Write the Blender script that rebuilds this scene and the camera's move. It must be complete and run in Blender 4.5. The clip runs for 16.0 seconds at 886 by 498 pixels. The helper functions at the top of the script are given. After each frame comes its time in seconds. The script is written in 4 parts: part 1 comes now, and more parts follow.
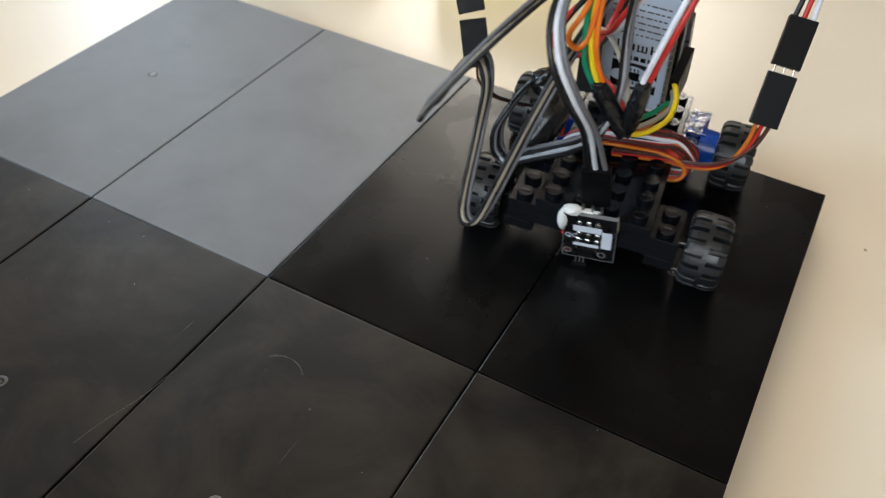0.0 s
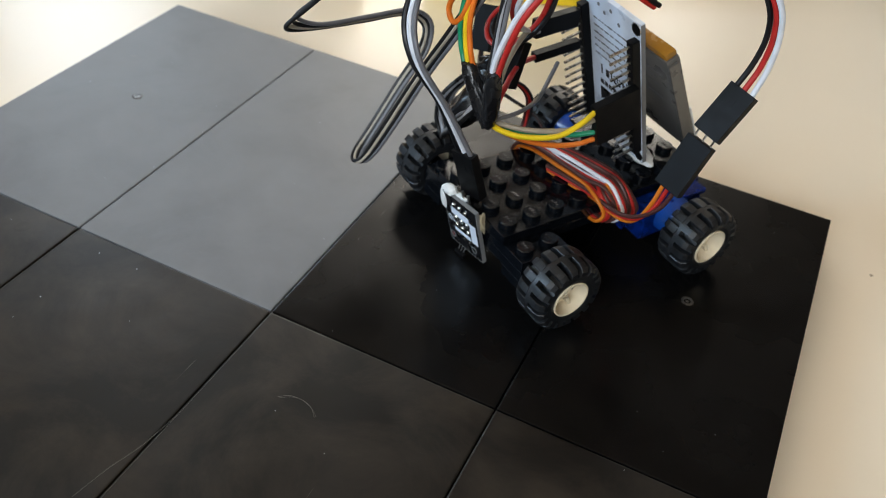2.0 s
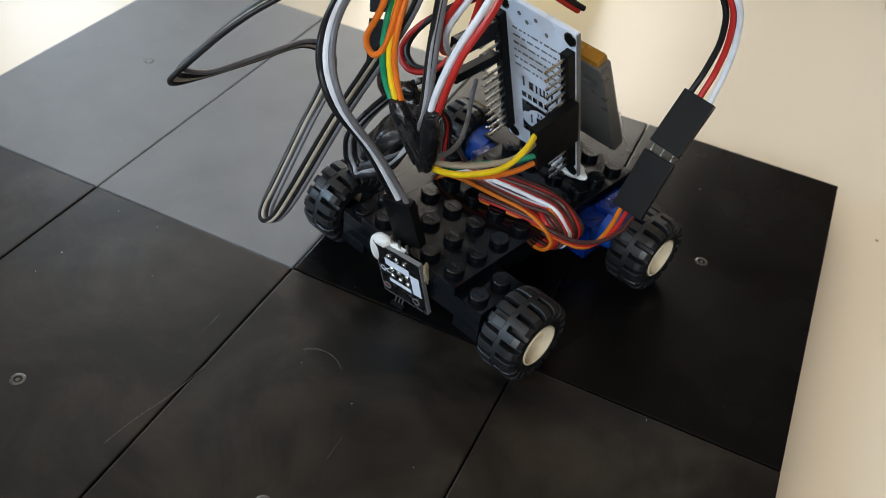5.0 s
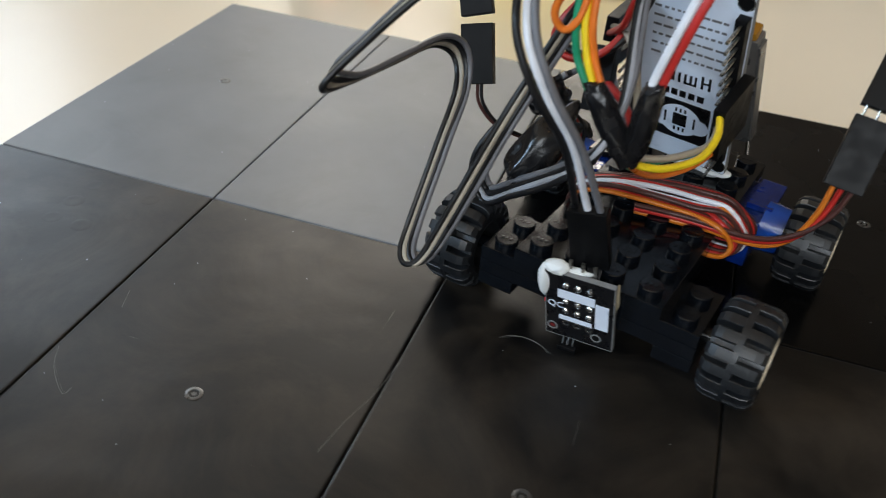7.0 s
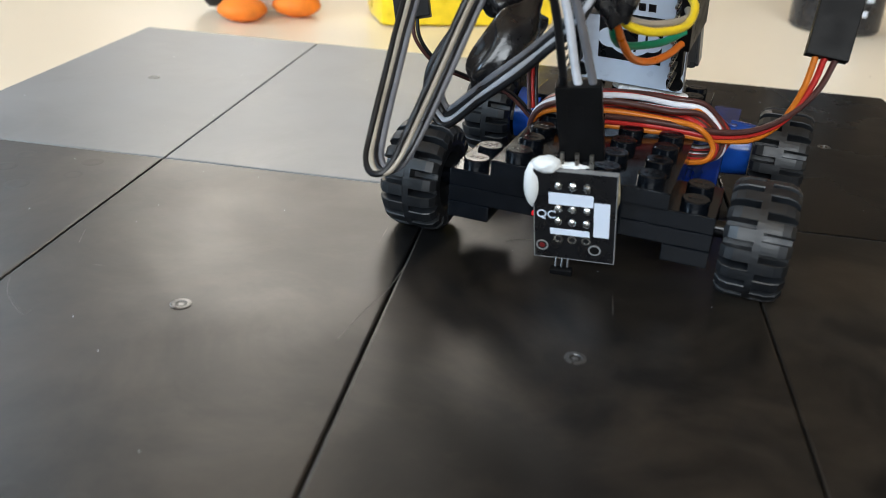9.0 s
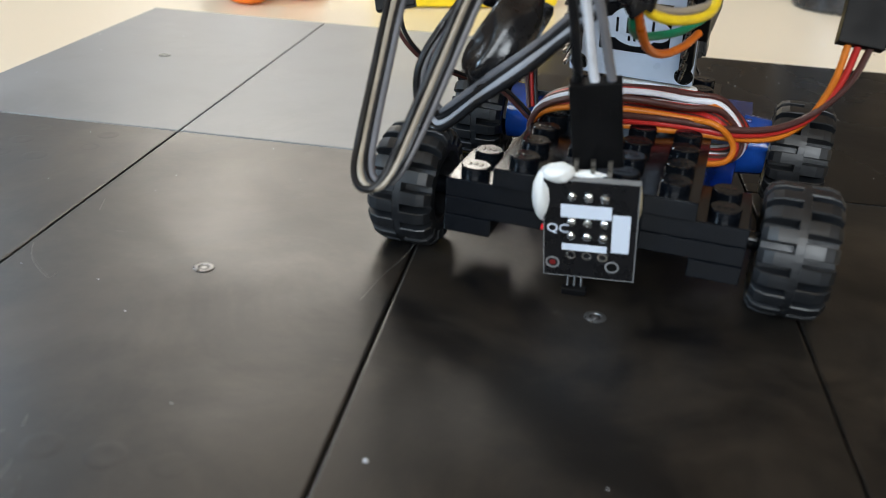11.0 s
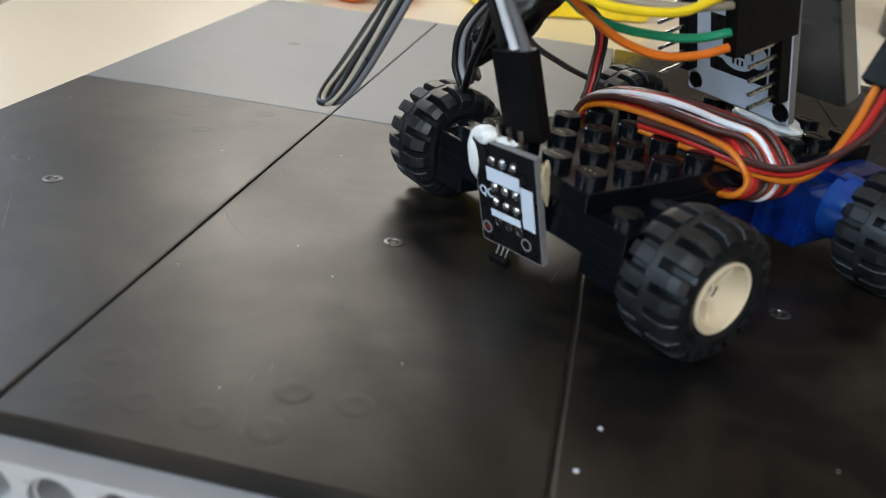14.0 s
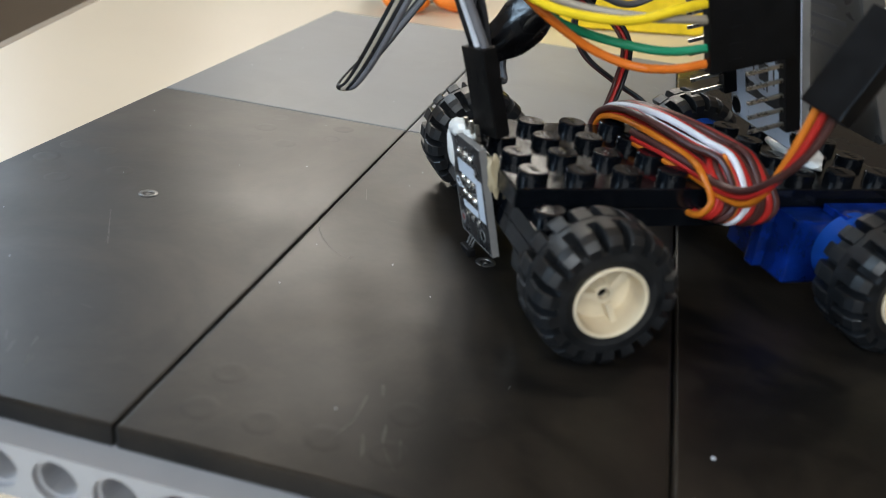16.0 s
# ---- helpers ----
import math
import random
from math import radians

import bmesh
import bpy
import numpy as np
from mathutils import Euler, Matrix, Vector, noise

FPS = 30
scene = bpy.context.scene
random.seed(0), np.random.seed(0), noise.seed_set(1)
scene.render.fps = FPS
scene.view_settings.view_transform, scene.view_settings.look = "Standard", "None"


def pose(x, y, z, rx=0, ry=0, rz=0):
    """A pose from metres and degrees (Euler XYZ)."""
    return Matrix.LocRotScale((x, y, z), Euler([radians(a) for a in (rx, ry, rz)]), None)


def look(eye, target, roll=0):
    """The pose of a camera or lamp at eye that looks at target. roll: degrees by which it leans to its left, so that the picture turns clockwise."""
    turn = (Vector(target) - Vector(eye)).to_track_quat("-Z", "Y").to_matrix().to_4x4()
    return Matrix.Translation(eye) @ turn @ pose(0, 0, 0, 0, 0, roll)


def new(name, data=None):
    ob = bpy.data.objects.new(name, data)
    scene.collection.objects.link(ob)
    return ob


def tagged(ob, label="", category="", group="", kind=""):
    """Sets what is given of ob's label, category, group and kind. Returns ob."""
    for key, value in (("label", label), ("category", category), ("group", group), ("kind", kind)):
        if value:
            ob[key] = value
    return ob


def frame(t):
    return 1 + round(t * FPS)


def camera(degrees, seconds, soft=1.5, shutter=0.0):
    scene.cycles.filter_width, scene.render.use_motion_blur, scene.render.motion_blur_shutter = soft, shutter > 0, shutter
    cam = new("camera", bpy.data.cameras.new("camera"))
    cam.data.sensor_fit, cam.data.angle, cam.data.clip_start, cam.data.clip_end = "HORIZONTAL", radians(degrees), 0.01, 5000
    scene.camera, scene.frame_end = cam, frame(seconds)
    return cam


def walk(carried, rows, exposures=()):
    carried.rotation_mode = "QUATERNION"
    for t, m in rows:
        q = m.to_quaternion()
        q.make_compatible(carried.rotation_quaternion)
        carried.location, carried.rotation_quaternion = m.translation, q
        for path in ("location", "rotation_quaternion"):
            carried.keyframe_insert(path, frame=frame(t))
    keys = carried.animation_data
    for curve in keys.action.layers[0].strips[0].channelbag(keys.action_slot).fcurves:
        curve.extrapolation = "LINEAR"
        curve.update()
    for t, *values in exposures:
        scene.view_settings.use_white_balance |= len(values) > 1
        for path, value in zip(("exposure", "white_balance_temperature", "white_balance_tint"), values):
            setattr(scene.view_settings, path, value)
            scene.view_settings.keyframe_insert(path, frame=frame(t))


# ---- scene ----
# Lengths: U is the width of one floor tile, 64 mm; DEEP its depth over its width.
U, DEEP = 0.064, 1.9186
CAMERA_ROWS = [
    (0, 3.7931, -2.0444, 2.6323, 25.52, -42.48, 4.26),
    (0.5, 3.7544, -2.0128, 2.6470, 24.29, -42.93, 4.58),
    (1, 3.6886, -2.0275, 2.6310, 23.74, -42.06, 4.95),
    (1.5, 3.6873, -2.0361, 2.6551, 23.49, -41.57, 5.15),
    (2, 3.5259, -2.0157, 2.5812, 21.82, -41.32, 6.32),
    (2.5, 3.5064, -2.0633, 2.5598, 19.91, -41.17, 7.75),
    (3, 3.3958, -2.1451, 2.5270, 19.01, -41.24, 8.55),
    (3.5, 3.3924, -2.1720, 2.5003, 19.28, -41.58, 8.46),
    (4, 3.4319, -2.1419, 2.5242, 19.58, -42.08, 8.37),
    (4.2, 3.4408, -2.1524, 2.5128, 19.63, -41.98, 8.27),
    (6.3, 3.4086, -2.3773, 2.3844, 20.49, -40.32, 6.98),
    (6.5, 3.2199, -2.4402, 2.2928, 18.56, -39.55, 8.48),
    (7, 2.6435, -2.5222, 1.8805, 15.31, -35.19, 5.38),
    (7.5, 2.3949, -2.4883, 1.5243, 8.44, -30.86, 6.44),
    (8, 2.3329, -2.6079, 1.4025, 7.21, -29.89, 4.17),
    (8.5, 2.4478, -2.7051, 1.1804, 7.62, -28.35, 4.08),
    (9, 2.4058, -2.7629, 1.1375, 7.69, -26.05, 3.68),
    (11.5, 2.3637, -2.8407, 1.0593, 7.58, -26.77, 3.37),
    (12, 2.3527, -2.8658, 1.0404, 7.96, -26.87, 3.16),
    (12.5, 2.2842, -2.8873, 1.0125, 7.86, -26.82, 3.82),
    (13, 2.1870, -2.9269, 0.9964, 7.37, -26.15, 5.66),
    (13.5, 2.0582, -2.9688, 1.0307, 8.70, -26.16, 5.71),
    (14, 1.9601, -3.0004, 1.0090, 9.08, -25.85, 6.49),
    (14.5, 1.8689, -3.0143, 1.0350, 9.55, -26.09, 6.64),
    (15, 1.8507, -3.0214, 1.0355, 10.28, -25.82, 6.80),
    (15.5, 1.8275, -3.0291, 1.0362, 11.00, -25.78, 6.56),
    (16, 1.7899, -3.0370, 1.0358, 11.16, -25.73, 6.57),
]


def camera_pose(x, y, z, yaw, pitch, roll):
    eye = Vector((x, y, z)) * U
    a, p = radians(yaw), radians(pitch)
    return look(eye, eye + Vector((-math.sin(a) * math.cos(p), math.cos(a) * math.cos(p), math.sin(p))), roll)


cam = camera(53.98, 16.0, soft=0.75, shutter=0.3)
cam.data.dof.use_dof, cam.data.dof.focus_distance, cam.data.dof.aperture_fstop = True, 0.19, 28
walk(cam, [(t, camera_pose(*row)) for t, *row in CAMERA_ROWS],
     exposures=[(0.0, 0.06), (1.5, -0.05), (4.0, -0.01), (6.5, -0.2), (7.2, -0.06), (8.0, 0.27), (9.0, 0.33), (11.5, 0.3), (13.0, 0.24), (14.0, 0.03), (15.0, -0.03), (16.0, -0.05)])

# ---- light: daylight through one large window behind the table ----
world = bpy.data.worlds.new("daylight")
scene.world = world
world.use_nodes = True
sky = world.node_tree.nodes.new("ShaderNodeTexSky")
sky.sky_type, sky.sun_disc, sky.sun_elevation, sky.sun_rotation = "NISHITA", False, radians(40), radians(170)
world.node_tree.links.new(sky.outputs[0], world.node_tree.nodes["Background"].inputs[0])
world.node_tree.nodes["Background"].inputs[1].default_value = 0.12
WALL_Y, WZ0 = 1.9, 0.72
PANES = ((-1.0, -0.5, 1.55), (-0.46, 0.05, 1.18))  # from, to, top: the left pane is the taller one
for x0, x1, z1 in PANES:
    lamp = new("window_light", bpy.data.lights.new("window_light", "AREA"))
    lamp.data.shape, lamp.data.size, lamp.data.size_y = "RECTANGLE", x1 - x0 - 0.1, z1 - WZ0 - 0.1
    lamp.data.energy = 46.0 * lamp.data.size * lamp.data.size_y
    lamp.data.color = (1.0, 0.925, 0.81)
    lamp.matrix_world = look(((x0 + x1) / 2, WALL_Y + 0.02, (WZ0 + z1) / 2), ((x0 + x1) / 2, 0.0, (WZ0 + z1) / 2))

# its neighbour further along the same wall, which sees the open sky
VX0, VX1, VZ0, VZ1 = -2.45, -1.6, 0.95, 2.12
lamp3 = new("window_light", bpy.data.lights.new("window_light", "AREA"))
lamp3.data.shape, lamp3.data.size, lamp3.data.size_y, lamp3.data.energy = "RECTANGLE", VX1 - VX0 - 0.1, VZ1 - VZ0 - 0.1, 30
lamp3.data.color = (0.74, 0.87, 1.0)
lamp3.matrix_world = look(((VX0 + VX1) / 2, WALL_Y + 0.02, (VZ0 + VZ1) / 2), ((VX0 + VX1) / 2, 0.0, (VZ0 + VZ1) / 2))
# another window, behind the camera, gives the cool light on the things' front sides
SX0, SX1, SZ0, SZ1, SOUTH_Y = -0.9, 1.3, 0.7, 2.1, -2.6
lamp2 = new("window_light", bpy.data.lights.new("window_light", "AREA"))
lamp2.data.shape, lamp2.data.size, lamp2.data.size_y, lamp2.data.energy = "RECTANGLE", SX1 - SX0 - 0.1, SZ1 - SZ0 - 0.1, 70
lamp2.data.color = (0.87, 0.95, 1.0)
lamp2.matrix_world = look(((SX0 + SX1) / 2, SOUTH_Y - 0.02, (SZ0 + SZ1) / 2), ((SX0 + SX1) / 2, 0.0, (SZ0 + SZ1) / 2))

# a bright window in the side wall, which sees the blue sky
EY0, EY1, EZ0, EZ1, WEST_X = -2.3, -1.2, 0.85, 2.1, -2.6
lamp4 = new("window_light", bpy.data.lights.new("window_light", "AREA"))
lamp4.data.shape, lamp4.data.size, lamp4.data.size_y, lamp4.data.energy = "RECTANGLE", EY1 - EY0 - 0.1, EZ1 - EZ0 - 0.1, 90
lamp4.data.color = (0.55, 0.77, 1.0)
lamp4.matrix_world = look((WEST_X - 0.02, (EY0 + EY1) / 2, (EZ0 + EZ1) / 2), (0.0, (EY0 + EY1) / 2, (EZ0 + EZ1) / 2))


# ---- materials ----
def mat(name, colour, rough=0.5, metal=0.0, vary=0.15, scale=150.0, bump=0.05, fine=1800.0, rvary=0.1, glow=0.0, clear=0.0, spec=0.5):
    """Two scales of noise: patches that vary colour and gloss, and a fine grain that gives relief."""
    m = bpy.data.materials.new(name)
    m.use_nodes = True
    t, b = m.node_tree, m.node_tree.nodes["Principled BSDF"]
    geo = t.nodes.new("ShaderNodeTexCoord")
    big, small, ramp, mix, span, bmp = (t.nodes.new("ShaderNode" + k) for k in ("TexNoise", "TexNoise", "MapRange", "MixRGB", "MapRange", "Bump"))
    big.inputs["Scale"].default_value, big.inputs["Detail"].default_value = scale, 5
    small.inputs["Scale"].default_value, small.inputs["Detail"].default_value = fine, 3
    for n in (big, small):
        t.links.new(geo.outputs["Object"], n.inputs["Vector"])
    ramp.inputs[1].default_value, ramp.inputs[2].default_value = 0.3, 0.7
    t.links.new(big.outputs[0], ramp.inputs[0])
    t.links.new(ramp.outputs[0], mix.inputs[0])
    mix.inputs[1].default_value = (*[c * (1 - vary) for c in colour], 1)
    mix.inputs[2].default_value = (*[min(1, c * (1 + vary)) for c in colour], 1)
    t.links.new(mix.outputs[0], b.inputs["Base Color"])
    span.inputs[1].default_value, span.inputs[2].default_value = 0.3, 0.7
    span.inputs[3].default_value, span.inputs[4].default_value = max(0.03, rough - rvary), min(1, rough + rvary)
    t.links.new(big.outputs[0], span.inputs[0])
    t.links.new(span.outputs[0], b.inputs["Roughness"])
    bmp.inputs["Strength"].default_value, bmp.inputs["Distance"].default_value = bump, 0.0003
    t.links.new(small.outputs[0], bmp.inputs["Height"])
    t.links.new(bmp.outputs[0], b.inputs["Normal"])
    b.inputs["Metallic"].default_value = metal
    b.inputs["Specular IOR Level"].default_value = spec
    b.inputs["Transmission Weight"].default_value = clear
    if glow:
        b.inputs["Emission Color"].default_value, b.inputs["Emission Strength"].default_value = (*colour, 1), glow
    return m


def tile_mat(name, colour, rough, spec=0.38, dust=(0.0115, 0.0115, 0.0115), film_from=0.42, cloudy=0.09):
    """Worn plastic: smudges at hand size, fine orange peel, faint round marks, hairline scratches."""
    m = mat(name, colour, rough, spec=spec, vary=0.2, scale=26, bump=0.05, fine=550, rvary=cloudy)
    t, b = m.node_tree, m.node_tree.nodes["Principled BSDF"]
    geo = t.nodes.new("ShaderNodeNewGeometry")
    rings, area, span, mul, add, bmp2 = (t.nodes.new("ShaderNode" + k) for k in ("TexVoronoi", "TexNoise", "MapRange", "Math", "Math", "Bump"))
    rings.feature, rings.distance = "SMOOTH_F1", "EUCLIDEAN"
    rings.inputs["Scale"].default_value, rings.inputs["Randomness"].default_value = 130, 0.85
    area.inputs["Scale"].default_value = 14
    for n in (rings, area):
        t.links.new(geo.outputs["Position"], n.inputs["Vector"])
    span.inputs[1].default_value, span.inputs[2].default_value = 0.5, 0.62
    t.links.new(area.outputs[0], span.inputs[0])
    mul.operation = "MULTIPLY"
    t.links.new(rings.outputs["Distance"], mul.inputs[0])
    t.links.new(span.outputs[0], mul.inputs[1])
    bmp2.inputs["Strength"].default_value, bmp2.inputs["Distance"].default_value = 0.32, 0.0006
    t.links.new(mul.outputs[0], bmp2.inputs["Height"])
    old = b.inputs["Normal"].links[0].from_node
    t.links.new(bmp2.outputs[0], old.inputs["Normal"])
    # a thin uneven film of dust and smudges; on the front tiles also a painted brown reflection
    film, edge, dusty = (t.nodes.new("ShaderNode" + k) for k in ("TexNoise", "MapRange", "MixRGB"))
    film.inputs["Scale"].default_value, film.inputs["Detail"].default_value, film.inputs["Roughness"].default_value = 30, 10, 0.68
    film.inputs["Distortion"].default_value = 0.6
    t.links.new(geo.outputs["Position"], film.inputs["Vector"])
    edge.inputs[1].default_value, edge.inputs[2].default_value = film_from, 0.75
    t.links.new(film.outputs[0], edge.inputs[0])
    t.links.new(edge.outputs[0], dusty.inputs[0])
    t.links.new(b.inputs["Base Color"].links[0].from_socket, dusty.inputs[1])
    dusty.inputs[2].default_value = (*[c * 1.05 + d for c, d in zip(colour, dust)], 1)
    t.links.new(dusty.outputs[0], b.inputs["Base Color"])
    # pale hairlines: thin bands of two stretched noises
    paint = b.inputs["Base Color"].links[0].from_socket
    for k, (turn, stretch, cut) in enumerate(((38, (60, 900, 1), 0.765), (-24, (900, 45, 1), 0.77))):
        mp, nz, th, mixer = (t.nodes.new("ShaderNode" + q) for q in ("Mapping", "TexNoise", "MapRange", "MixRGB"))
        mp.inputs["Rotation"].default_value[2] = radians(turn)
        mp.inputs["Scale"].default_value = stretch
        nz.inputs["Scale"].default_value, nz.inputs["Detail"].default_value = 1.0, 2
        t.links.new(geo.outputs["Position"], mp.inputs[0])
        t.links.new(mp.outputs[0], nz.inputs["Vector"])
        th.inputs[1].default_value, th.inputs[2].default_value, th.inputs[4].default_value = cut, cut + 0.05, 0.55
        t.links.new(nz.outputs[0], th.inputs[0])
        t.links.new(th.outputs[0], mixer.inputs[0])
        t.links.new(paint, mixer.inputs[1])
        mixer.inputs[2].default_value = (0.25, 0.24, 0.22, 1)
        paint = mixer.outputs[0]
    t.links.new(paint, b.inputs["Base Color"])
    return m


# front tiles: brown tint is dust plus the reflection from overhead, put into the colour
TILE_BLACK = tile_mat("black_tile_plastic", (0.0028, 0.0028, 0.003), 0.4, dust=(0.031, 0.024, 0.017), film_from=0.44, cloudy=0.06)
# back black tiles: darker base, weaker film, lower specular
TILE_BACK = tile_mat("back_black_tile_plastic", (0.0022, 0.0022, 0.0024), 0.27, spec=0.19, dust=(0.0025, 0.0025, 0.0025))
TILE_GREY = tile_mat("grey_tile_plastic", (0.162, 0.171, 0.184), 0.43, cloudy=0.05)
BEAM_GREY = mat("light_grey_abs", (0.33, 0.34, 0.365), 0.35, vary=0.04)
TABLE = mat("cream_laminate", (0.82, 0.715, 0.56), 0.3, rvary=0.02, vary=0.03, scale=9, bump=0.04, fine=600)
EDGE = mat("table_edge_band", (0.3, 0.23, 0.15), 0.5)
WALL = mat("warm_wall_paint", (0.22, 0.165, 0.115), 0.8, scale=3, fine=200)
# unseen south wall: WALL darkened to dim what the bricks' front sides reflect
DIMMED_WALL = mat("dimmed_wall_paint", (0.07, 0.062, 0.055), 0.8, scale=3, fine=200)
CEILING = mat("timber_ceiling", (0.68, 0.5, 0.33), 0.7, scale=4, fine=150)
FLOORM = mat("pale_floor", (0.24, 0.21, 0.175), 0.5, scale=6, fine=90)
WHITE = mat("white_frame_paint", (0.8, 0.8, 0.78), 0.4)
BRICK = mat("black_abs", (0.0026, 0.0035, 0.0052), 0.16, spec=0.3, vary=0.2, scale=300, bump=0.03, fine=3000, rvary=0.07)
RUBBER = mat("black_rubber", (0.007, 0.008, 0.0096), 0.42, spec=0.5, vary=0.35, scale=350, bump=0.07, fine=2500, rvary=0.12)
RIM = mat("aged_white_abs", (0.7, 0.61, 0.45), 0.38, vary=0.06, scale=250)
PCB = mat("black_solder_mask", (0.005, 0.005, 0.006), 0.3, scale=400)
FIBRE = mat("pale_fibreglass", (0.17, 0.17, 0.17), 0.6)
SILK = mat("white_print", (0.6, 0.65, 0.74), 0.5, vary=0.03)
SOLDER = mat("solder", (0.72, 0.72, 0.7), 0.22, 1.0, scale=900)
GOLD = mat("pin_metal", (0.42, 0.4, 0.36), 0.3, 1.0, scale=900)
GLUE = mat("hot_glue", (0.78, 0.79, 0.78), 0.35, vary=0.04, bump=0.05, fine=500, clear=0.15)
YELLOWGLUE = mat("old_glue", (0.42, 0.36, 0.24), 0.45, bump=0.2, fine=700)
HOUSING = mat("black_connector", (0.0032, 0.0032, 0.0036), 0.45, spec=0.13, vary=0.2, scale=300, bump=0.08)
TAPE = mat("black_tape", (0.006, 0.006, 0.007), 0.24, vary=0.3, scale=250, bump=0.5, fine=420, rvary=0.1)
BOARD = mat("white_solder_mask", (0.6, 0.66, 0.76), 0.35, vary=0.05, scale=200)
FOIL = mat("battery_foil", (0.15, 0.148, 0.145), 0.32, 0.55, vary=0.15, scale=120, bump=0.3, fine=260)
KAPTON = mat("amber_film", (0.33, 0.15, 0.012), 0.25, vary=0.2, scale=200)
SERVO = mat("blue_translucent_case", (0.003, 0.024, 0.2), 0.1, vary=0.6, scale=220, bump=0.5, fine=350, clear=0.35)
SERVOTOP = mat("blue_gearbox", (0.008, 0.065, 0.36), 0.14, vary=0.2, scale=250, clear=0.2)
SHAFT = mat("white_nylon", (0.75, 0.74, 0.7), 0.4)
LED = mat("red_led", (0.5, 0.01, 0.014), 0.2, glow=0.25)
# the red light in the mounting hole, painted as plain red without glow
REDHOLE = mat("red_light_tint", (0.13, 0.008, 0.008), 0.4)
DARK = mat("dark_hole", (0.003, 0.003, 0.003), 0.8, spec=0.1)
SCREW = mat("dark_screw_steel", (0.14, 0.14, 0.14), 0.34, 0.85, scale=900)
WIRE = {}
for key, colour in dict(black=(0.007, 0.007, 0.008), white=(0.62, 0.64, 0.69), beige=(0.34, 0.3, 0.24), grey=(0.13, 0.13, 0.142), pale=(0.3, 0.31, 0.34),
                        red=(0.4, 0.02, 0.016), orange=(0.72, 0.17, 0.018), amber=(0.52, 0.145, 0.012), yellow=(0.85, 0.62, 0.02), green=(0.01, 0.24, 0.12),
                        brown=(0.06, 0.022, 0.019), blue=(0.1, 0.2, 0.42)).items():
    WIRE[key] = mat(key + "_wire", colour, 0.36, vary=0.1, scale=250, bump=0.05, spec=0.33)


# ---- building blocks, in millimetres ----
def box(bm, x0, x1, y0, y1, z0, z1, m=None, bevel=0.0):
    g = bmesh.ops.create_cube(bm, size=1)
    bmesh.ops.transform(bm, verts=g["verts"], matrix=Matrix.Translation(((x0 + x1) / 2, (y0 + y1) / 2, (z0 + z1) / 2)) @ Matrix.Diagonal((x1 - x0, y1 - y0, z1 - z0, 1)))
    vs = g["verts"]
    if bevel:
        es = list({e for v in vs for e in v.link_edges})
        r = bmesh.ops.bevel(bm, geom=es, offset=bevel, segments=2, affect="EDGES", profile=0.6)
        vs = list({v for f in r["faces"] for v in f.verts} | {v for v in vs if v.is_valid})
    if m is not None:
        bmesh.ops.transform(bm, verts=vs, matrix=m)
    return bm


def made(*a, **k):
    return box(bmesh.new(), *a, **k)


def cyl(bm, r0, r1, h, m, seg=20):
    bmesh.ops.create_cone(bm, cap_ends=True, segments=seg, radius1=r0, radius2=r1, depth=h, matrix=m)
    return bm


def lathe(bm, profile, axis="x", seg=48):
    """Turns a closed profile of (along, radius) round the axis."""
    rings = []
    for k in range(seg):
        a = 2 * math.pi * k / seg
        c, s = math.cos(a), math.sin(a)
        rings.append([bm.verts.new((u, r * c, r * s) if axis == "x" else (r * c, r * s, u)) for u, r in profile])
    n = len(profile)
    for k in range(seg):
        p, q = rings[k], rings[(k + 1) % seg]
        for i in range(n):
            j = (i + 1) % n
            bm.faces.new((p[i], q[i], q[j], p[j]))
    bmesh.ops.recalc_face_normals(bm, faces=bm.faces)
    return bm


def smooth_path(pts, steps=7):
    pts = [Vector(p) for p in pts]
    pts = [2 * pts[0] - pts[1]] + pts + [2 * pts[-1] - pts[-2]]
    out = []
    for a, b, c, d in zip(pts, pts[1:], pts[2:], pts[3:]):
        for k in range(steps):
            t = k / steps
            out.append(0.5 * (2 * b + (c - a) * t + (2 * a - 5 * b + 4 * c - d) * t * t + (3 * b - a - 3 * c + d) * t ** 3))
    return out + [pts[-2]]


def tube(pts, r, sides=9, steps=7, bm=None):
    bm = bm or bmesh.new()
    path = smooth_path(pts, steps)
    side, rings = None, []
    for i, p in enumerate(path):
        d = (path[min(i + 1, len(path) - 1)] - path[max(i - 1, 0)]).normalized()
        side = d.orthogonal() if side is None else side - d * side.dot(d)
        side.normalize()
        up = d.cross(side)
        rings.append([bm.verts.new(p + r * (math.cos(2 * math.pi * k / sides) * side + math.sin(2 * math.pi * k / sides) * up)) for k in range(sides)])
    for p, q in zip(rings, rings[1:]):
        for k in range(sides):
            bm.faces.new((p[k], p[(k + 1) % sides], q[(k + 1) % sides], q[k]))
    bm.faces.new(rings[0][::-1]), bm.faces.new(rings[-1])
    return bm


def lump(centre, radii, m=None, rough=0.25, freq=0.25, seed=0, detail=3):
    """An uneven rounded mass."""
    bm = bmesh.new()
    bmesh.ops.create_icosphere(bm, subdivisions=detail, radius=1)
    for v in bm.verts:
        n = noise.noise(v.co * freq * 8 + Vector((seed, 2 * seed, 0)))
        v.co *= 1 + rough * n
        v.co = Vector([c * r for c, r in zip(v.co, radii)])
    mm = Matrix.Translation(centre) @ (m or Matrix())
    bmesh.ops.transform(bm, verts=bm.verts, matrix=mm)
    return bm


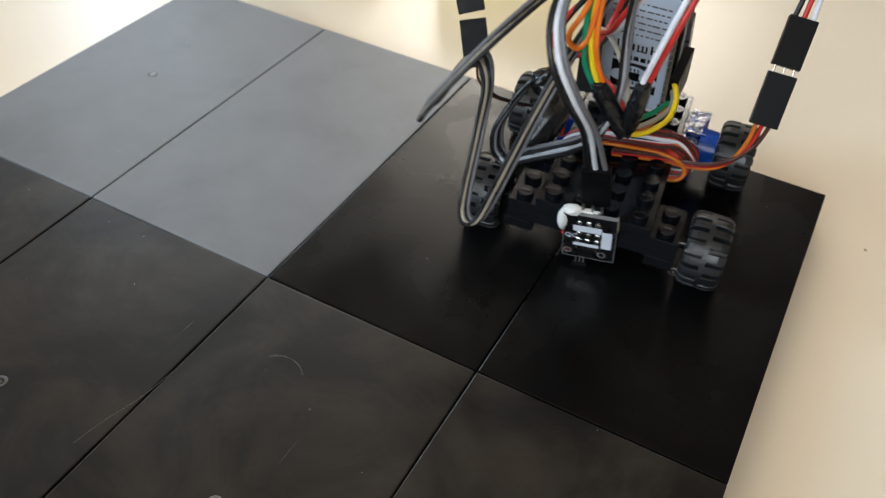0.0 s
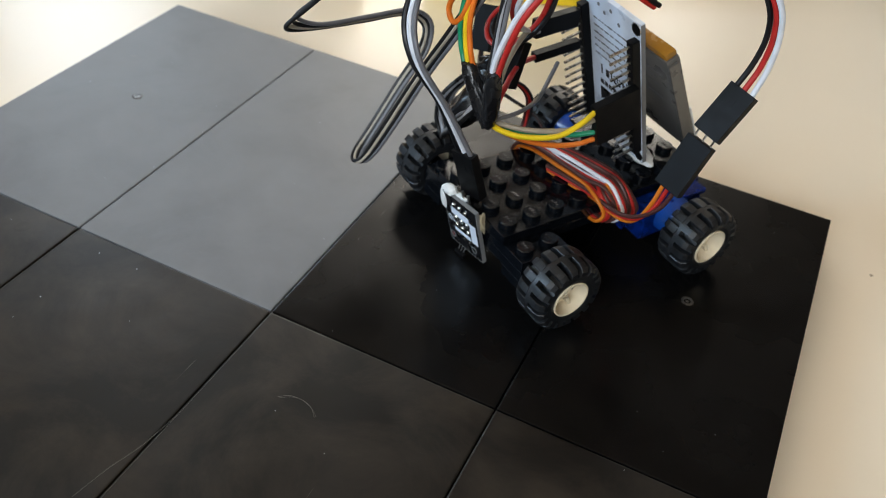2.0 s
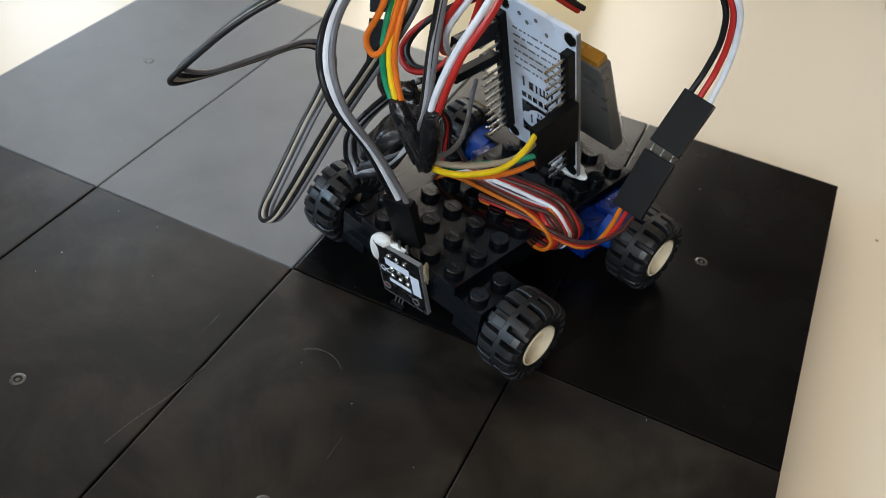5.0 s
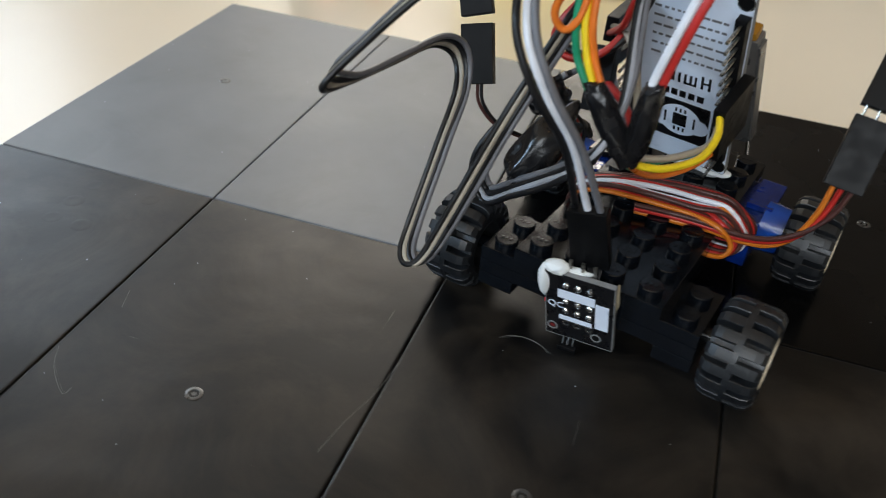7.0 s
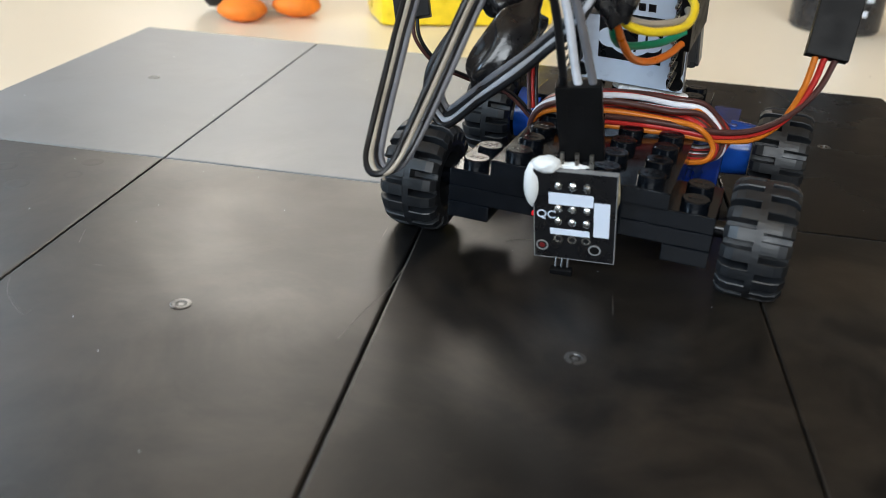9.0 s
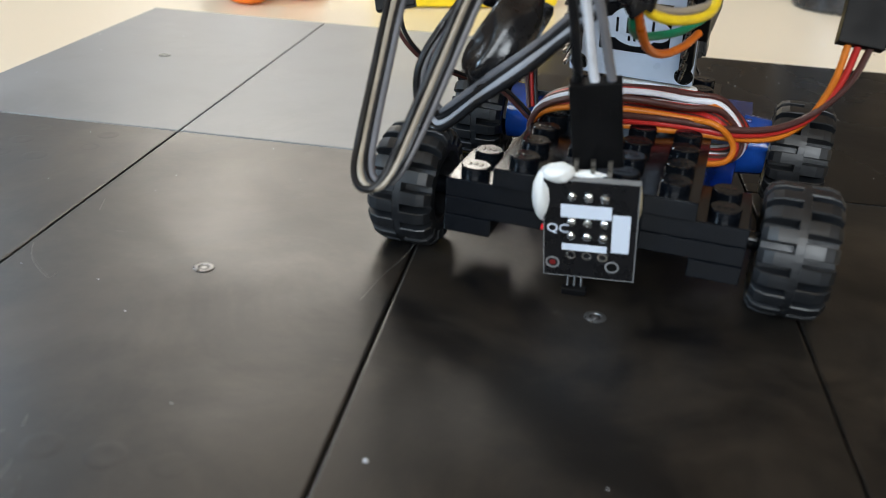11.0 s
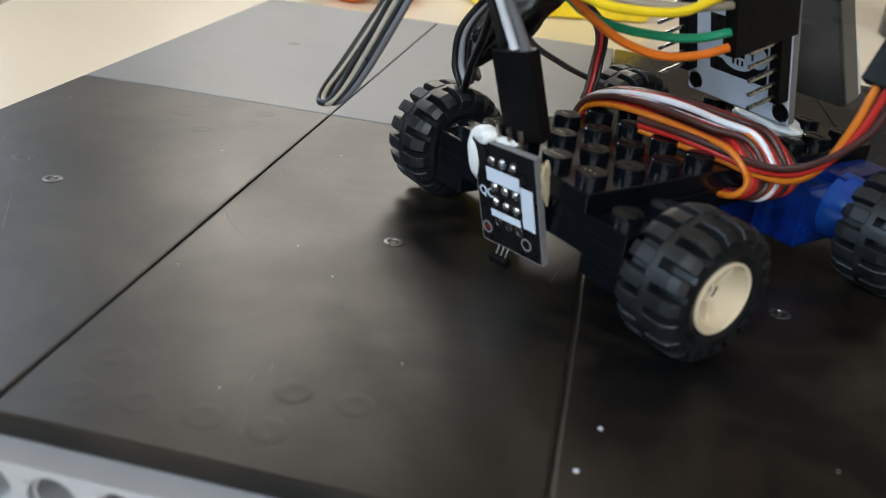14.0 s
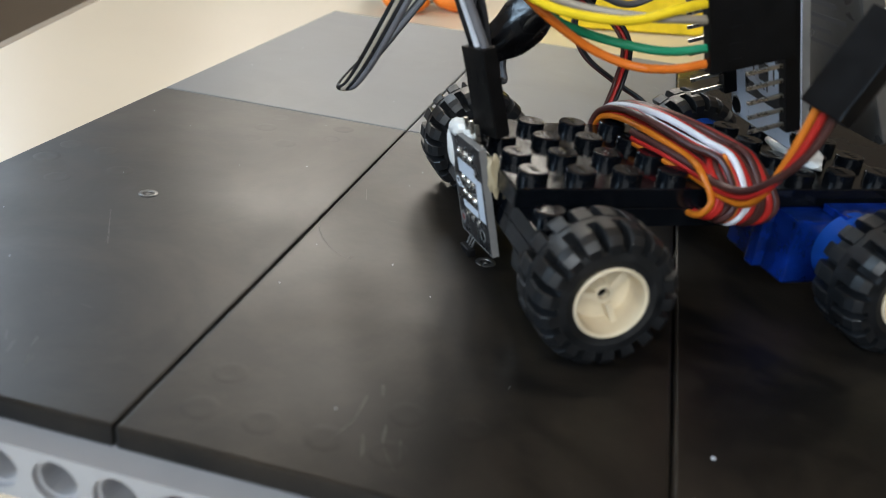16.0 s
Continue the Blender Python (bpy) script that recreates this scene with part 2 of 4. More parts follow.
def part(name, bm, material, parent=None, label="", m=None, smooth=False):
    if m is not None:
        bmesh.ops.transform(bm, verts=bm.verts, matrix=m)
    bmesh.ops.transform(bm, verts=bm.verts, matrix=Matrix.Scale(0.001, 4))
    me = bpy.data.meshes.new(name)
    bm.to_mesh(me)
    bm.free()
    me.materials.append(material)
    if smooth:
        for p in me.polygons:
            p.use_smooth = True
        me.set_sharp_from_angle(angle=radians(40))
    ob = new(name, me)
    ob.parent = parent
    return tagged(ob, label) if label else ob


def share(name, mesh, parent, x, y, z, turn=0.0):
    ob = new(name, mesh)
    ob.parent = parent
    ob.matrix_basis = pose(x * 0.001, y * 0.001, z * 0.001, 0, 0, turn)
    return ob


# ---- the room: floor, walls, ceiling and the window that lights it ----
def slab(name, x0, x1, y0, y1, z0, z1, material):
    return tagged(part(name, made(*[v * 1000 for v in (x0, x1, y0, y1, z0, z1)]), material), kind="structure")


FLOOR_Z, TOP_Z = -0.7613, -0.0113
slab("floor", -2.6, 2.6, -2.6, 2.1, FLOOR_Z - 0.1, FLOOR_Z, FLOORM)
slab("ceiling", -2.6, 2.6, -2.6, 2.1, 2.2, 2.3, CEILING)
slab("wall_east", 2.6, 2.7, -2.6, 2.1, FLOOR_Z, 2.2, WALL)


def west_wall():
    bm = bmesh.new()
    for y0, y1, z0, z1 in ((-2.6, EY0, FLOOR_Z, 2.2), (EY1, 2.1, FLOOR_Z, 2.2), (EY0, EY1, FLOOR_Z, EZ0), (EY0, EY1, EZ1, 2.2)):
        box(bm, WEST_X * 1000 - 100, WEST_X * 1000, y0 * 1000, y1 * 1000, z0 * 1000, z1 * 1000)
    tagged(part("wall_west", bm, WALL), kind="structure")
    w = tagged(new("window_4"), "white painted window frame in the wall", "window", kind="structure")
    p, q = WEST_X * 1000 + 2, WEST_X * 1000 + 40
    for y0, y1, z0, z1 in ((EY0, EY0 + 0.05, EZ0, EZ1), (EY1 - 0.05, EY1, EZ0, EZ1), (EY0 + 0.05, EY1 - 0.05, EZ0, EZ0 + 0.05), (EY0 + 0.05, EY1 - 0.05, EZ1 - 0.05, EZ1)):
        part("window_frame", made(p, q, y0 * 1000, y1 * 1000, z0 * 1000, z1 * 1000, bevel=4), WHITE, w)


west_wall()


def wall_with_windows(name, y0, y1, inside, openings, paint):
    """A wall with openings (number, x0, x1, z0, z1) from left to right, each with its frame."""
    bm = bmesh.new()
    edge = -2.6
    for _, x0, x1, z0, z1 in openings:
        for a in ((edge, x0, FLOOR_Z, 2.2), (x0, x1, FLOOR_Z, z0), (x0, x1, z1, 2.2)):
            box(bm, a[0] * 1000, a[1] * 1000, y0 * 1000, y1 * 1000, a[2] * 1000, a[3] * 1000)
        edge = x1
    box(bm, edge * 1000, 2600, y0 * 1000, y1 * 1000, FLOOR_Z * 1000, 2200)
    tagged(part(name, bm, paint), kind="structure")
    p, q = sorted((inside * 1000, inside * 1000 + (38 if inside < 0 else -38)))
    for number, x0, x1, z0, z1 in openings:
        w = tagged(new(number), "white painted window frame in the wall", "window", kind="structure")
        for a in ((x0, x0 + 0.05, z0, z1), (x1 - 0.05, x1, z0, z1), (x0 + 0.05, x1 - 0.05, z0, z0 + 0.05), (x0 + 0.05, x1 - 0.05, z1 - 0.05, z1)):
            part("window_frame", made(a[0] * 1000, a[1] * 1000, p, q, a[2] * 1000, a[3] * 1000, bevel=4), WHITE, w)
        m = (x0 + x1) * 500
        part("mullion", made(m - 22, m + 22, p + 2, q - 2, z0 * 1000 + 50, z1 * 1000 - 50, bevel=4), WHITE, w)


wall_with_windows("wall_north", WALL_Y, WALL_Y + 0.12, WALL_Y - 0.002, (("window_1", VX0, VX1, VZ0, VZ1), ("window_2", PANES[0][0], PANES[0][1], WZ0, PANES[0][2]), ("window_3", PANES[1][0], PANES[1][1], WZ0, PANES[1][2])), WALL)
wall_with_windows("wall_south", SOUTH_Y - 0.12, SOUTH_Y, SOUTH_Y + 0.002, (("window_5", SX0, SX1, SZ0, SZ1),), DIMMED_WALL)

# ---- the table ----
table = tagged(new("table"), "pale cream laminate table with a brown edge", "table")
part("tabletop", made(0, 1000, -330, 560, TOP_Z * 1000 - 25, TOP_Z * 1000, bevel=1), TABLE, table)
part("edge_band", made(-4, 0, -330, 560, TOP_Z * 1000 - 25, TOP_Z * 1000 - 0.4, bevel=0.6), EDGE, table, "brown edge band")
for x, y in ((45, -285), (955, -285), (45, 515), (955, 515)):
    part("leg", made(x - 20, x + 20, y - 20, y + 20, FLOOR_Z * 1000, TOP_Z * 1000 - 25, bevel=2), EDGE, table)
table.matrix_basis = pose(-0.0875, 0.062, 0, 0, 0, 13.7)  # askew to the board
specks = bmesh.new()
for k in range(26):
    x, y, r = random.uniform(262, 420), random.uniform(-100, 300), random.uniform(0.2, 0.45)
    cyl(specks, r, r, 0.1, pose(x, y, TOP_Z * 1000 + 0.05), 7)
cyl(specks, 0.6, 0.5, 0.1, pose(273, 117, TOP_Z * 1000 + 0.05), 9)
tagged(part("crumbs", specks, EDGE), "tiny brown specks on the table", "dirt", kind="stuff")

# ---- the board of eight tiles on grey beams ----
board = tagged(new("tile_board"), "floor of black and grey plastic tiles on grey beams", "board")
TW, TD, TH = 64.0, 64.0 * DEEP, 3.2


def screw_mesh():
    bm = lathe(bmesh.new(), [(-0.5, 0.0), (-0.5, 1.75), (0.05, 1.75), (0.12, 1.6), (0.1, 1.05), (-0.12, 0.95), (-0.12, 0.55), (0.02, 0.45), (0.02, 0.0)], "z", 24)
    return bm


screw = None
for i in range(4):
    for j in range(2):
        g = 0.17
        bm = made(-TW / 2 + g, TW / 2 - g, -TD / 2 + g, TD / 2 - g, -TH, 0, bevel=0.45)
        tile = part("tile", bm, (TILE_GREY if i < 2 else TILE_BACK) if j else TILE_BLACK, board, ("grey plastic tile" if i < 2 else "black plastic tile") if j else "scuffed dusty black plastic tile with a painted brown reflection")
        tile.matrix_basis = pose((i + 0.5) * U, (j - 0.5) * DEEP * U, random.uniform(-0.00007, 0.00007))
        if (i, j) in ((1, 1), (2, 1)):
            continue
        if screw is None:
            screw = part("screw", screw_mesh(), SCREW, tile, "small countersunk steel screw", smooth=True)
        else:
            screw = share("screw", screw.data, tile, 0, 0, 0)
        screw.matrix_basis = pose(0, 0, 0.00005)


def beam(length, count):
    """A square beam with a row of stepped round holes: front and back skins round each hole, joined by tubes."""
    bm = bmesh.new()
    h, seg = 4.0, 24
    pitch = length / count
    for k in range(count):
        cx = -length / 2 + (k + 0.5) * pitch
        for y, flip in ((-h, False), (h, True)):
            ring, outer = [], []
            for s in range(seg):
                a = 2 * math.pi * s / seg
                c, sn = math.cos(a), math.sin(a)
                q = max(abs(c) / (pitch / 2), abs(sn) / h)
                ring.append(bm.verts.new((cx + 3.05 * c, y, 3.05 * sn)))
                outer.append(bm.verts.new((cx + c / q, y, sn / q)))
            step = [bm.verts.new((v.co.x, y * 0.79, v.co.z)) for v in ring]
            neck = [bm.verts.new((cx + (v.co.x - cx) * 0.8, y * 0.79, v.co.z * 0.8)) for v in ring]
            mid = [bm.verts.new((v.co.x, 0, v.co.z)) for v in neck]
            for s in range(seg):
                n = (s + 1) % seg
                for lo, hi in ((outer, ring), (ring, step), (step, neck), (neck, mid)):
                    f = (lo[s], lo[n], hi[n], hi[s])
                    bm.faces.new(f[::-1] if flip else f)
    box(bm, -length / 2, length / 2, -h, h, h - 0.02, h)
    box(bm, -length / 2, length / 2, -h, h, -h, -h + 0.02)
    box(bm, -length / 2, -length / 2 + 0.02, -h, h, -h + 0.02, h - 0.02)
    box(bm, length / 2 - 0.02, length / 2, -h, h, -h + 0.02, h - 0.02)
    return bm


BEAM_Z = -3.25 - 4.0
FRONT = 3.4  # by which the front beam stands out before the tiles
for y in (-TD - FRONT + 4.0, 0.0, TD - 4.0):
    b = part("beam", beam(TW * 4, 32), BEAM_GREY, board, "light grey beam with round holes")
    b.matrix_basis = pose(0.128 - 0.0018, y * 0.001, BEAM_Z * 0.001)
for x in (4.2, TW * 2, TW * 4 - 4.2):
    b = part("beam", beam(112, 14), BEAM_GREY, board)
    for s in (-1, 1):
        c = b if s < 0 else share("beam", b.data, board, 0, 0, 0)
        c.matrix_basis = pose(x * 0.001, (s * 60.5) * 0.001, BEAM_Z * 0.001, 0, 0, 90)
dust = bmesh.new()
for x, y, r in ((133.1, -101.9, 0.33), (130.7, -110.9, 0.36)):
    cyl(dust, r, r * 0.7, 0.12, pose(x, y, 0.12), 7)
for k in range(70):
    r = random.uniform(0.05, 0.13)
    cyl(dust, r, r * 0.6, 0.08, pose(random.uniform(2, 254), random.uniform(-TD + 2, TD - 2), 0.1), 6)
tagged(part("dust", dust, SILK), "pale dust specks lying on the tiles", "dust", kind="stuff")

# scratches where something was dragged over the tiles, and a seam's edge highlight painted at x=128.6
SCUFF_GLINT = mat("pale_scuff_and_glint", (0.12, 0.117, 0.107), 0.6)
scuffs_and_glint = bmesh.new()
for line in (((145.3, -22.4), (147.4, -21.0), (150.0, -20.7), (152.2, -20.9), (154.1, -21.6), (155.9, -23.2)), ((128.6, -38.3), (127.3, -48.5), (125.0, -56.9), (123.4, -65.5)),
             ((67.2, -39.9), (69.0, -45.4)),
             ((65.0, -60.3), (68.1, -65.3), (73.8, -70.3), (74.6, -68.5)), 
             ((89.5, -106), (89.5, -111), (88.2, -115.5)), ((93.5, -110.5), (94.2, -114.5), (96.5, -118)), ((96, -113), (97, -117)), ((91.5, -113), (92.6, -117.2)), ((90.6, -103), (91.3, -105)), ((128.62, -3), (128.66, -60), (128.62, -119)),
             ((40.2, -110), (41.4, -112)), ((42.6, -111.4), (43.4, -114.2)), ((44.6, -109.8), (45.1, -111.4)), ((46.4, -113.6), (47.2, -116)), ((38.6, -113), (39.4, -116.5)), ((30, -70), (37, -82))):
    for k in range(2 if len(line) > 3 or line[0][0] < 128.6 else 1):
        o = (random.uniform(-0.5, 0.5), random.uniform(-0.5, 0.5))
        run = [(x + o[0] * k, y + o[1] * k + random.uniform(-0.3, 0.3), 0.035) for x, y in line]
        tube(run, 0.03 if k or line[0][1] > -5 else 0.055, 5, 4, scuffs_and_glint)
tagged(part("scratches", scuffs_and_glint, SCUFF_GLINT), "fine pale scratches and a painted seam highlight on the black tiles", "scratches", kind="stuff")

# shallow round marks that bricks have left in the tiles, 8 mm apart
marks = bmesh.new()
for x0, y0, nx, ny in ((71.4, -107.6, 7, 2), (34.6, -7.4, 3, 3), (5.5, -46, 3, 3)):
    for i in range(nx):
        for j in range(ny):
            if random.random() < 0.22:
                continue
            h = random.uniform(0.05, 0.1)
            one = lathe(bmesh.new(), [(-0.05, 0.01), (0.8 * h, 0.01), (0.85 * h, 1.2), (h, 1.7), (0.9 * h, 2.1), (0.6 * h, 2.6), (0.25 * h, 3.1), (0.06 * h, 3.5), (0.001, 3.9), (-0.05, 3.9)], "z", 26)
            bmesh.ops.translate(one, verts=one.verts, vec=(x0 + 8 * i, y0 - 8 * j, 0))
            tmp = bpy.data.meshes.new("marks")
            one.to_mesh(tmp)
            one.free()
            marks.from_mesh(tmp)
            bpy.data.meshes.remove(tmp)
tagged(part("round_marks", marks, TILE_BLACK, smooth=True), "shallow round brick marks pressed into the black tiles", "marks", kind="stuff")

# ---- the robot car: origin on the ground under the front axle, its front towards -y ----
robot = tagged(new("robot_car"), "small wheeled robot of black toy bricks with coloured wires", "robot car")


def stud_mesh():
    bm = lathe(bmesh.new(), [(0, 0), (0, 2.45), (1.5, 2.45), (1.7, 2.25), (1.7, 0)], "z", 24)
    for k in range(3):
        box(bm, -1.3 + k * 0.95, -0.7 + k * 0.95, -0.5, 0.5, 1.69, 1.77, bevel=0.04)
    return bm


plate = part("plate", made(-16, 16, -8.2, 63.8, 15.8, 19, bevel=0.22), BRICK, robot, "black studded brick plate")
front = bmesh.new()
box(front, -24, 24, -7.3, 8.4, 12.62, 15.78, bevel=0.2)
box(front, -24, 24, -7.3, 8.4, 9.42, 12.58, bevel=0.2)
front_axle = part("front_axle", front, BRICK, robot, "black stacked brick plates")
for x0 in (-24, 16):
    part("bracket", made(x0, x0 + 8, -7.3, 8.4, 6.25, 9.38, bevel=0.2), BRICK, front_axle)
part("under_plate", made(-16, 16, 8, 36, 12.5, 15.75, bevel=0.2), BRICK, robot)
stud = None
for x in (-12, -4, 4, 12):
    for k in range(9):
        if stud is None:
            stud = part("stud", stud_mesh(), BRICK, plate, smooth=True)
            stud.matrix_basis = pose(x * 0.001, -0.0042, 0.019)
        else:
            share("stud", stud.data, plate, x, -4.2 + 8 * k, 19, random.uniform(0, 6))
for x in (-20, 20):
    for y in (-3.9, 4.1):
        share("stud", stud.data, front_axle, x, y, 15.78)
for s in (-1, 1):
    part("axle_pin", cyl(bmesh.new(), 1.6, 1.6, 7, pose(s * 27, 0, 11.2, 0, 90, 0), 16), BRICK, front_axle, smooth=True)


# wheels
def tyre():
    bm = lathe(bmesh.new(), [(-4.6, 5.4), (-5.0, 6.6), (-4.9, 7.9), (-4.3, 8.0), (4.3, 8.0), (4.9, 7.9), (5.0, 6.6), (4.6, 5.4), (3.0, 5.3), (-3.0, 5.3)], "x", 54)
    lathe(bm, [(-0.6, 7.9), (-0.6, 10.5), (0.6, 10.5), (0.6, 7.9)], "x", 54)
    return bm


def lug(side):
    """One block of the tread, from the middle rib over the shoulder."""
    bm = bmesh.new()
    shape = [(0.5, 7.9), (0.5, 10.62), (3.1, 10.6), (4.35, 10.15), (5.1, 9.1), (5.0, 7.7), (4.2, 7.7)]
    n, rows = len(shape), []
    for da in (-6.3, -5.6, -1.9, 1.9, 5.6, 6.3):
        a = radians(da)
        low = 0.18 if abs(da) > 6 else 0.0
        rows.append([bm.verts.new((side * u, (r - low) * math.cos(a), (r - low) * math.sin(a))) for u, r in shape])
    for p, q in zip(rows, rows[1:]):
        for i in range(n):
            bm.faces.new((p[i], q[i], q[(i + 1) % n], p[(i + 1) % n]))
    bm.faces.new(rows[0]), bm.faces.new(rows[-1][::-1])
    bmesh.ops.recalc_face_normals(bm, faces=bm.faces)
    return bm


def rim(side):
    prof = [(5.4, 5.5), (5.55, 5.25), (5.4, 4.95), (1.2, 4.5), (0.9, 1.7), (2.6, 1.5), (2.6, 0.9), (1.4, 0.85), (1.4, 0.01), (-0.6, 0.01), (-0.6, 5.3), (3.0, 5.35)]
    return lathe(bmesh.new(), [(side * u, r) for u, r in prof], "x", 44)


def rib(side, k):
    return made(min(side * 0.8, side * 3.2), max(side * 0.8, side * 3.2), -0.45, 0.45, 1.4, 4.7, pose(0, 0, 0, 120 * k + 20, 0, 0))


WHEEL_R = 0.01064
WHEELS, LUGS = [], {}
for x, y in ((-31.6, 0.0), (31.2, 0.0), (-33.0, 48.7), (32.8, 48.7)):
    s = 1 if x > 0 else -1
    w = part("wheel", tyre(), RUBBER, robot, m=Matrix.Diagonal((1.1, 1, 1, 1)), label="knobbly black rubber tyre on a cream hub")
    for side in (-1, 1):
        for k in range(18):
            if side not in LUGS:
                LUGS[side] = part("tread_lug", lug(side), RUBBER, w, m=Matrix.Diagonal((1.1, 1, 1, 1))).data
                piece = w.children[-1]
            else:
                piece = share("tread_lug", LUGS[side], w, 0, 0, 0)
            piece.matrix_basis = pose(0, 0, 0, (k + (0.5 if side > 0 else 0.0)) * 20, 0, 0)
    hub = part("hub", rim(s), RIM, w, "cream plastic wheel hub", smooth=True)
    for k in range(3):
        part("rib", rib(s, k), RIM, w)
    part("axle_hole", cyl(bmesh.new(), 0.85, 0.85, 0.2, pose(s * 1.45, 0, 0, 0, 90, 0), 10), DARK, w)
    part("slot", made(min(s * 0.95, s * 1.25), max(s * 0.95, s * 1.25), -0.8, 0.8, 2.6, 4.2, pose(0, 0, 0, 75, 0, 0)), DARK, w)
    w.matrix_basis = pose(x * 0.001, y * 0.001, WHEEL_R)
    WHEELS.append((w, x, y))

# sensor board, leaning forward and turned a little
MS = pose(1.2, -8.0, 2.9, 13.2, -4.0, 4.2)
sensor = part("sensor_board", made(-7.1, 7.1, 0.02, 1.18, 0.15, 18.65), PCB, robot, "black circuit board with white print", m=MS)
rimset = bmesh.new()
for a in ((-7.25, -7.1, 0, 18.8), (7.1, 7.25, 0, 18.8), (-7.1, 7.1, 0, 0.15), (-7.1, 7.1, 18.65, 18.8)):
    box(rimset, a[0], a[1], 0.0, 1.2, a[2], a[3])
part("board_edge", rimset, FIBRE, sensor, "pale cut edge of the board", m=MS)
for a in ((-4.55, 3.25, 11.9, 14.35), (3.4, 6.15, 5.7, 13.0), (-4.3, 2.75, 5.45, 6.75)):
    part("print_bar", made(a[0], a[1], -0.03, 0.03, a[2], a[3]), SILK, sensor, m=MS)
for z in (15.8, 11.0, 8.3):
    for x in (-2.85, -0.35, 2.15):
        b = lump((x, 0, z), (0.78, 0.55, 0.85), rough=0.2, seed=x + z, detail=2)
        part("solder_joint", b, SOLDER, sensor, m=MS, smooth=True)
for x in (-2.85, -0.35, 2.15):
    ring = lathe(bmesh.new(), [(-0.05, 0.5), (-0.05, 0.85), (0.05, 0.85), (0.05, 0.5)], "z", 18)
    part("pad", ring, SOLDER, sensor, m=MS @ pose(x, 0, 4.5, 90, 0, 0))
for k, x in enumerate((-5.75, 3.7)):
    ring = lathe(bmesh.new(), [(-0.06, 0.85), (-0.06, 1.15), (0.06, 1.15), (0.06, 0.85)], "z", 24)
    part("mounting_hole", ring, FIBRE, sensor, m=MS @ pose(x, 0, 2.7, 90, 0, 0))
    part("hole_bottom", cyl(bmesh.new(), 0.86, 0.86, 0.08, pose(0, 0, 0), 20), REDHOLE if k == 0 else DARK, sensor, "red light seen through the hole" if k == 0 else "", m=MS @ pose(x, 0.0, 2.7, 90, 0, 0) @ Matrix.Diagonal((0.6, 0.6, 1, 1)) if k == 0 else MS @ pose(x, 0, 2.7, 90, 0, 0))
part("led", made(-7.8, -7.28, 0.5, 1.4, 8.6, 9.2, bevel=0.15), LED, sensor, "lit red indicator", m=MS)
letters = bpy.data.curves.new("letters", "FONT")
letters.body, letters.size, letters.extrude = "QC", 0.0023, 0.00004
ob = bpy.data.objects.new("letters", letters)
scene.collection.objects.link(ob)
bpy.context.view_layer.update()
flat = bpy.data.meshes.new_from_object(ob)
bpy.data.objects.remove(ob)
flat.materials.clear()
flat.materials.append(SILK)
lettering = new("printed_letters", flat)
lettering.parent = sensor
MM = Matrix.Scale(0.001, 4)
lettering.matrix_basis = Matrix.Translation(MM @ (MS @ Vector((-6.75, -0.03, 8.9)))) @ MS.to_3x3().to_4x4() @ pose(0, 0, 0, 90, 0, 0)
for x in (-3.2, -2.1, -1.0):
    part("sensor_leg", tube([(x, 0.6, 3), (x, 0.4, 0.8), (x, -0.4, -0.6), (x, -0.9, -1.4)], 0.2, 6, 4), SCREW, sensor, m=MS)
part("hall_sensor", made(-4.1, 0.0, -1.9, -0.5, -2.6, -1.2, bevel=0.3), HOUSING, sensor, "small black sensor chip on bent legs", m=MS)
part("glue", lump((-7.6, 0.9, 15.0), (1.5, 1.5, 4.4), rough=0.09, seed=3, detail=4), GLUE, sensor, "white blob of hot glue", m=MS, smooth=True)
part("glue", lump((-5.2, 1.2, 19.2), (2.6, 1.6, 1.5), rough=0.16, seed=5, detail=4), GLUE, sensor, m=MS, smooth=True)
part("glue", lump((-1.5, 1.7, 18.9), (3.0, 0.7, 0.5), rough=0.7, seed=8), GLUE, sensor, m=MS, smooth=True)
part("glue", lump((6.9, 1.9, 14.2), (0.6, 1.0, 3.4), rough=0.6, seed=9), YELLOWGLUE, sensor, m=MS, smooth=True)
for x in (-2.5, 0, 2.5):
    part("pin", made(x - 0.32, x + 0.32, 1.4, 2.0, 17.0, 21.5), GOLD, sensor, m=MS)


def along(a, b, width_dir=(1, 0, 0)):
    """A frame at a whose z runs to b and whose x lies near width_dir."""
    a, b = Vector(a), Vector(b)
    z = (b - a).normalized()
    x = Vector(width_dir)
    x = (x - z * x.dot(z)).normalized()
    m = Matrix((x, z.cross(x), z)).transposed().to_4x4()
    m.translation = a
    return m, (b - a).length


def plug(name, a, b, pins_wide, width_dir=(1, 0, 0), parent=None, label="black jumper plug"):
    """A moulded block of crimp housings, with a latch window for each."""
    m, length = along(a, b, width_dir)
    w = 2.54
    bm = box(bmesh.new(), -pins_wide * w / 2, pins_wide * w / 2, -1.27, 1.27, 0, length, bevel=0.22)
    p = part(name, bm, HOUSING, parent or robot, label, m=m)
    for k in range(pins_wide):
        x = (k - pins_wide / 2 + 0.5) * w
        part("latch", made(x - 0.6, x + 0.6, -1.32, -1.2, length * 0.62, length * 0.62 + 2.2, bevel=0.04), HOUSING, p, m=m)
    return p


# the controller board leans forward on the plate; what hangs on its pins goes with it
MC = pose(0.6, 1.5, 0, 0, 0, -3.5).inverted() @ pose(-2.5, 45.4, 22.4, 17, 0, -4.3)
LEAN = MC @ pose(0.3, 35.0, 22.8, 6.5, 0, 0).inverted()


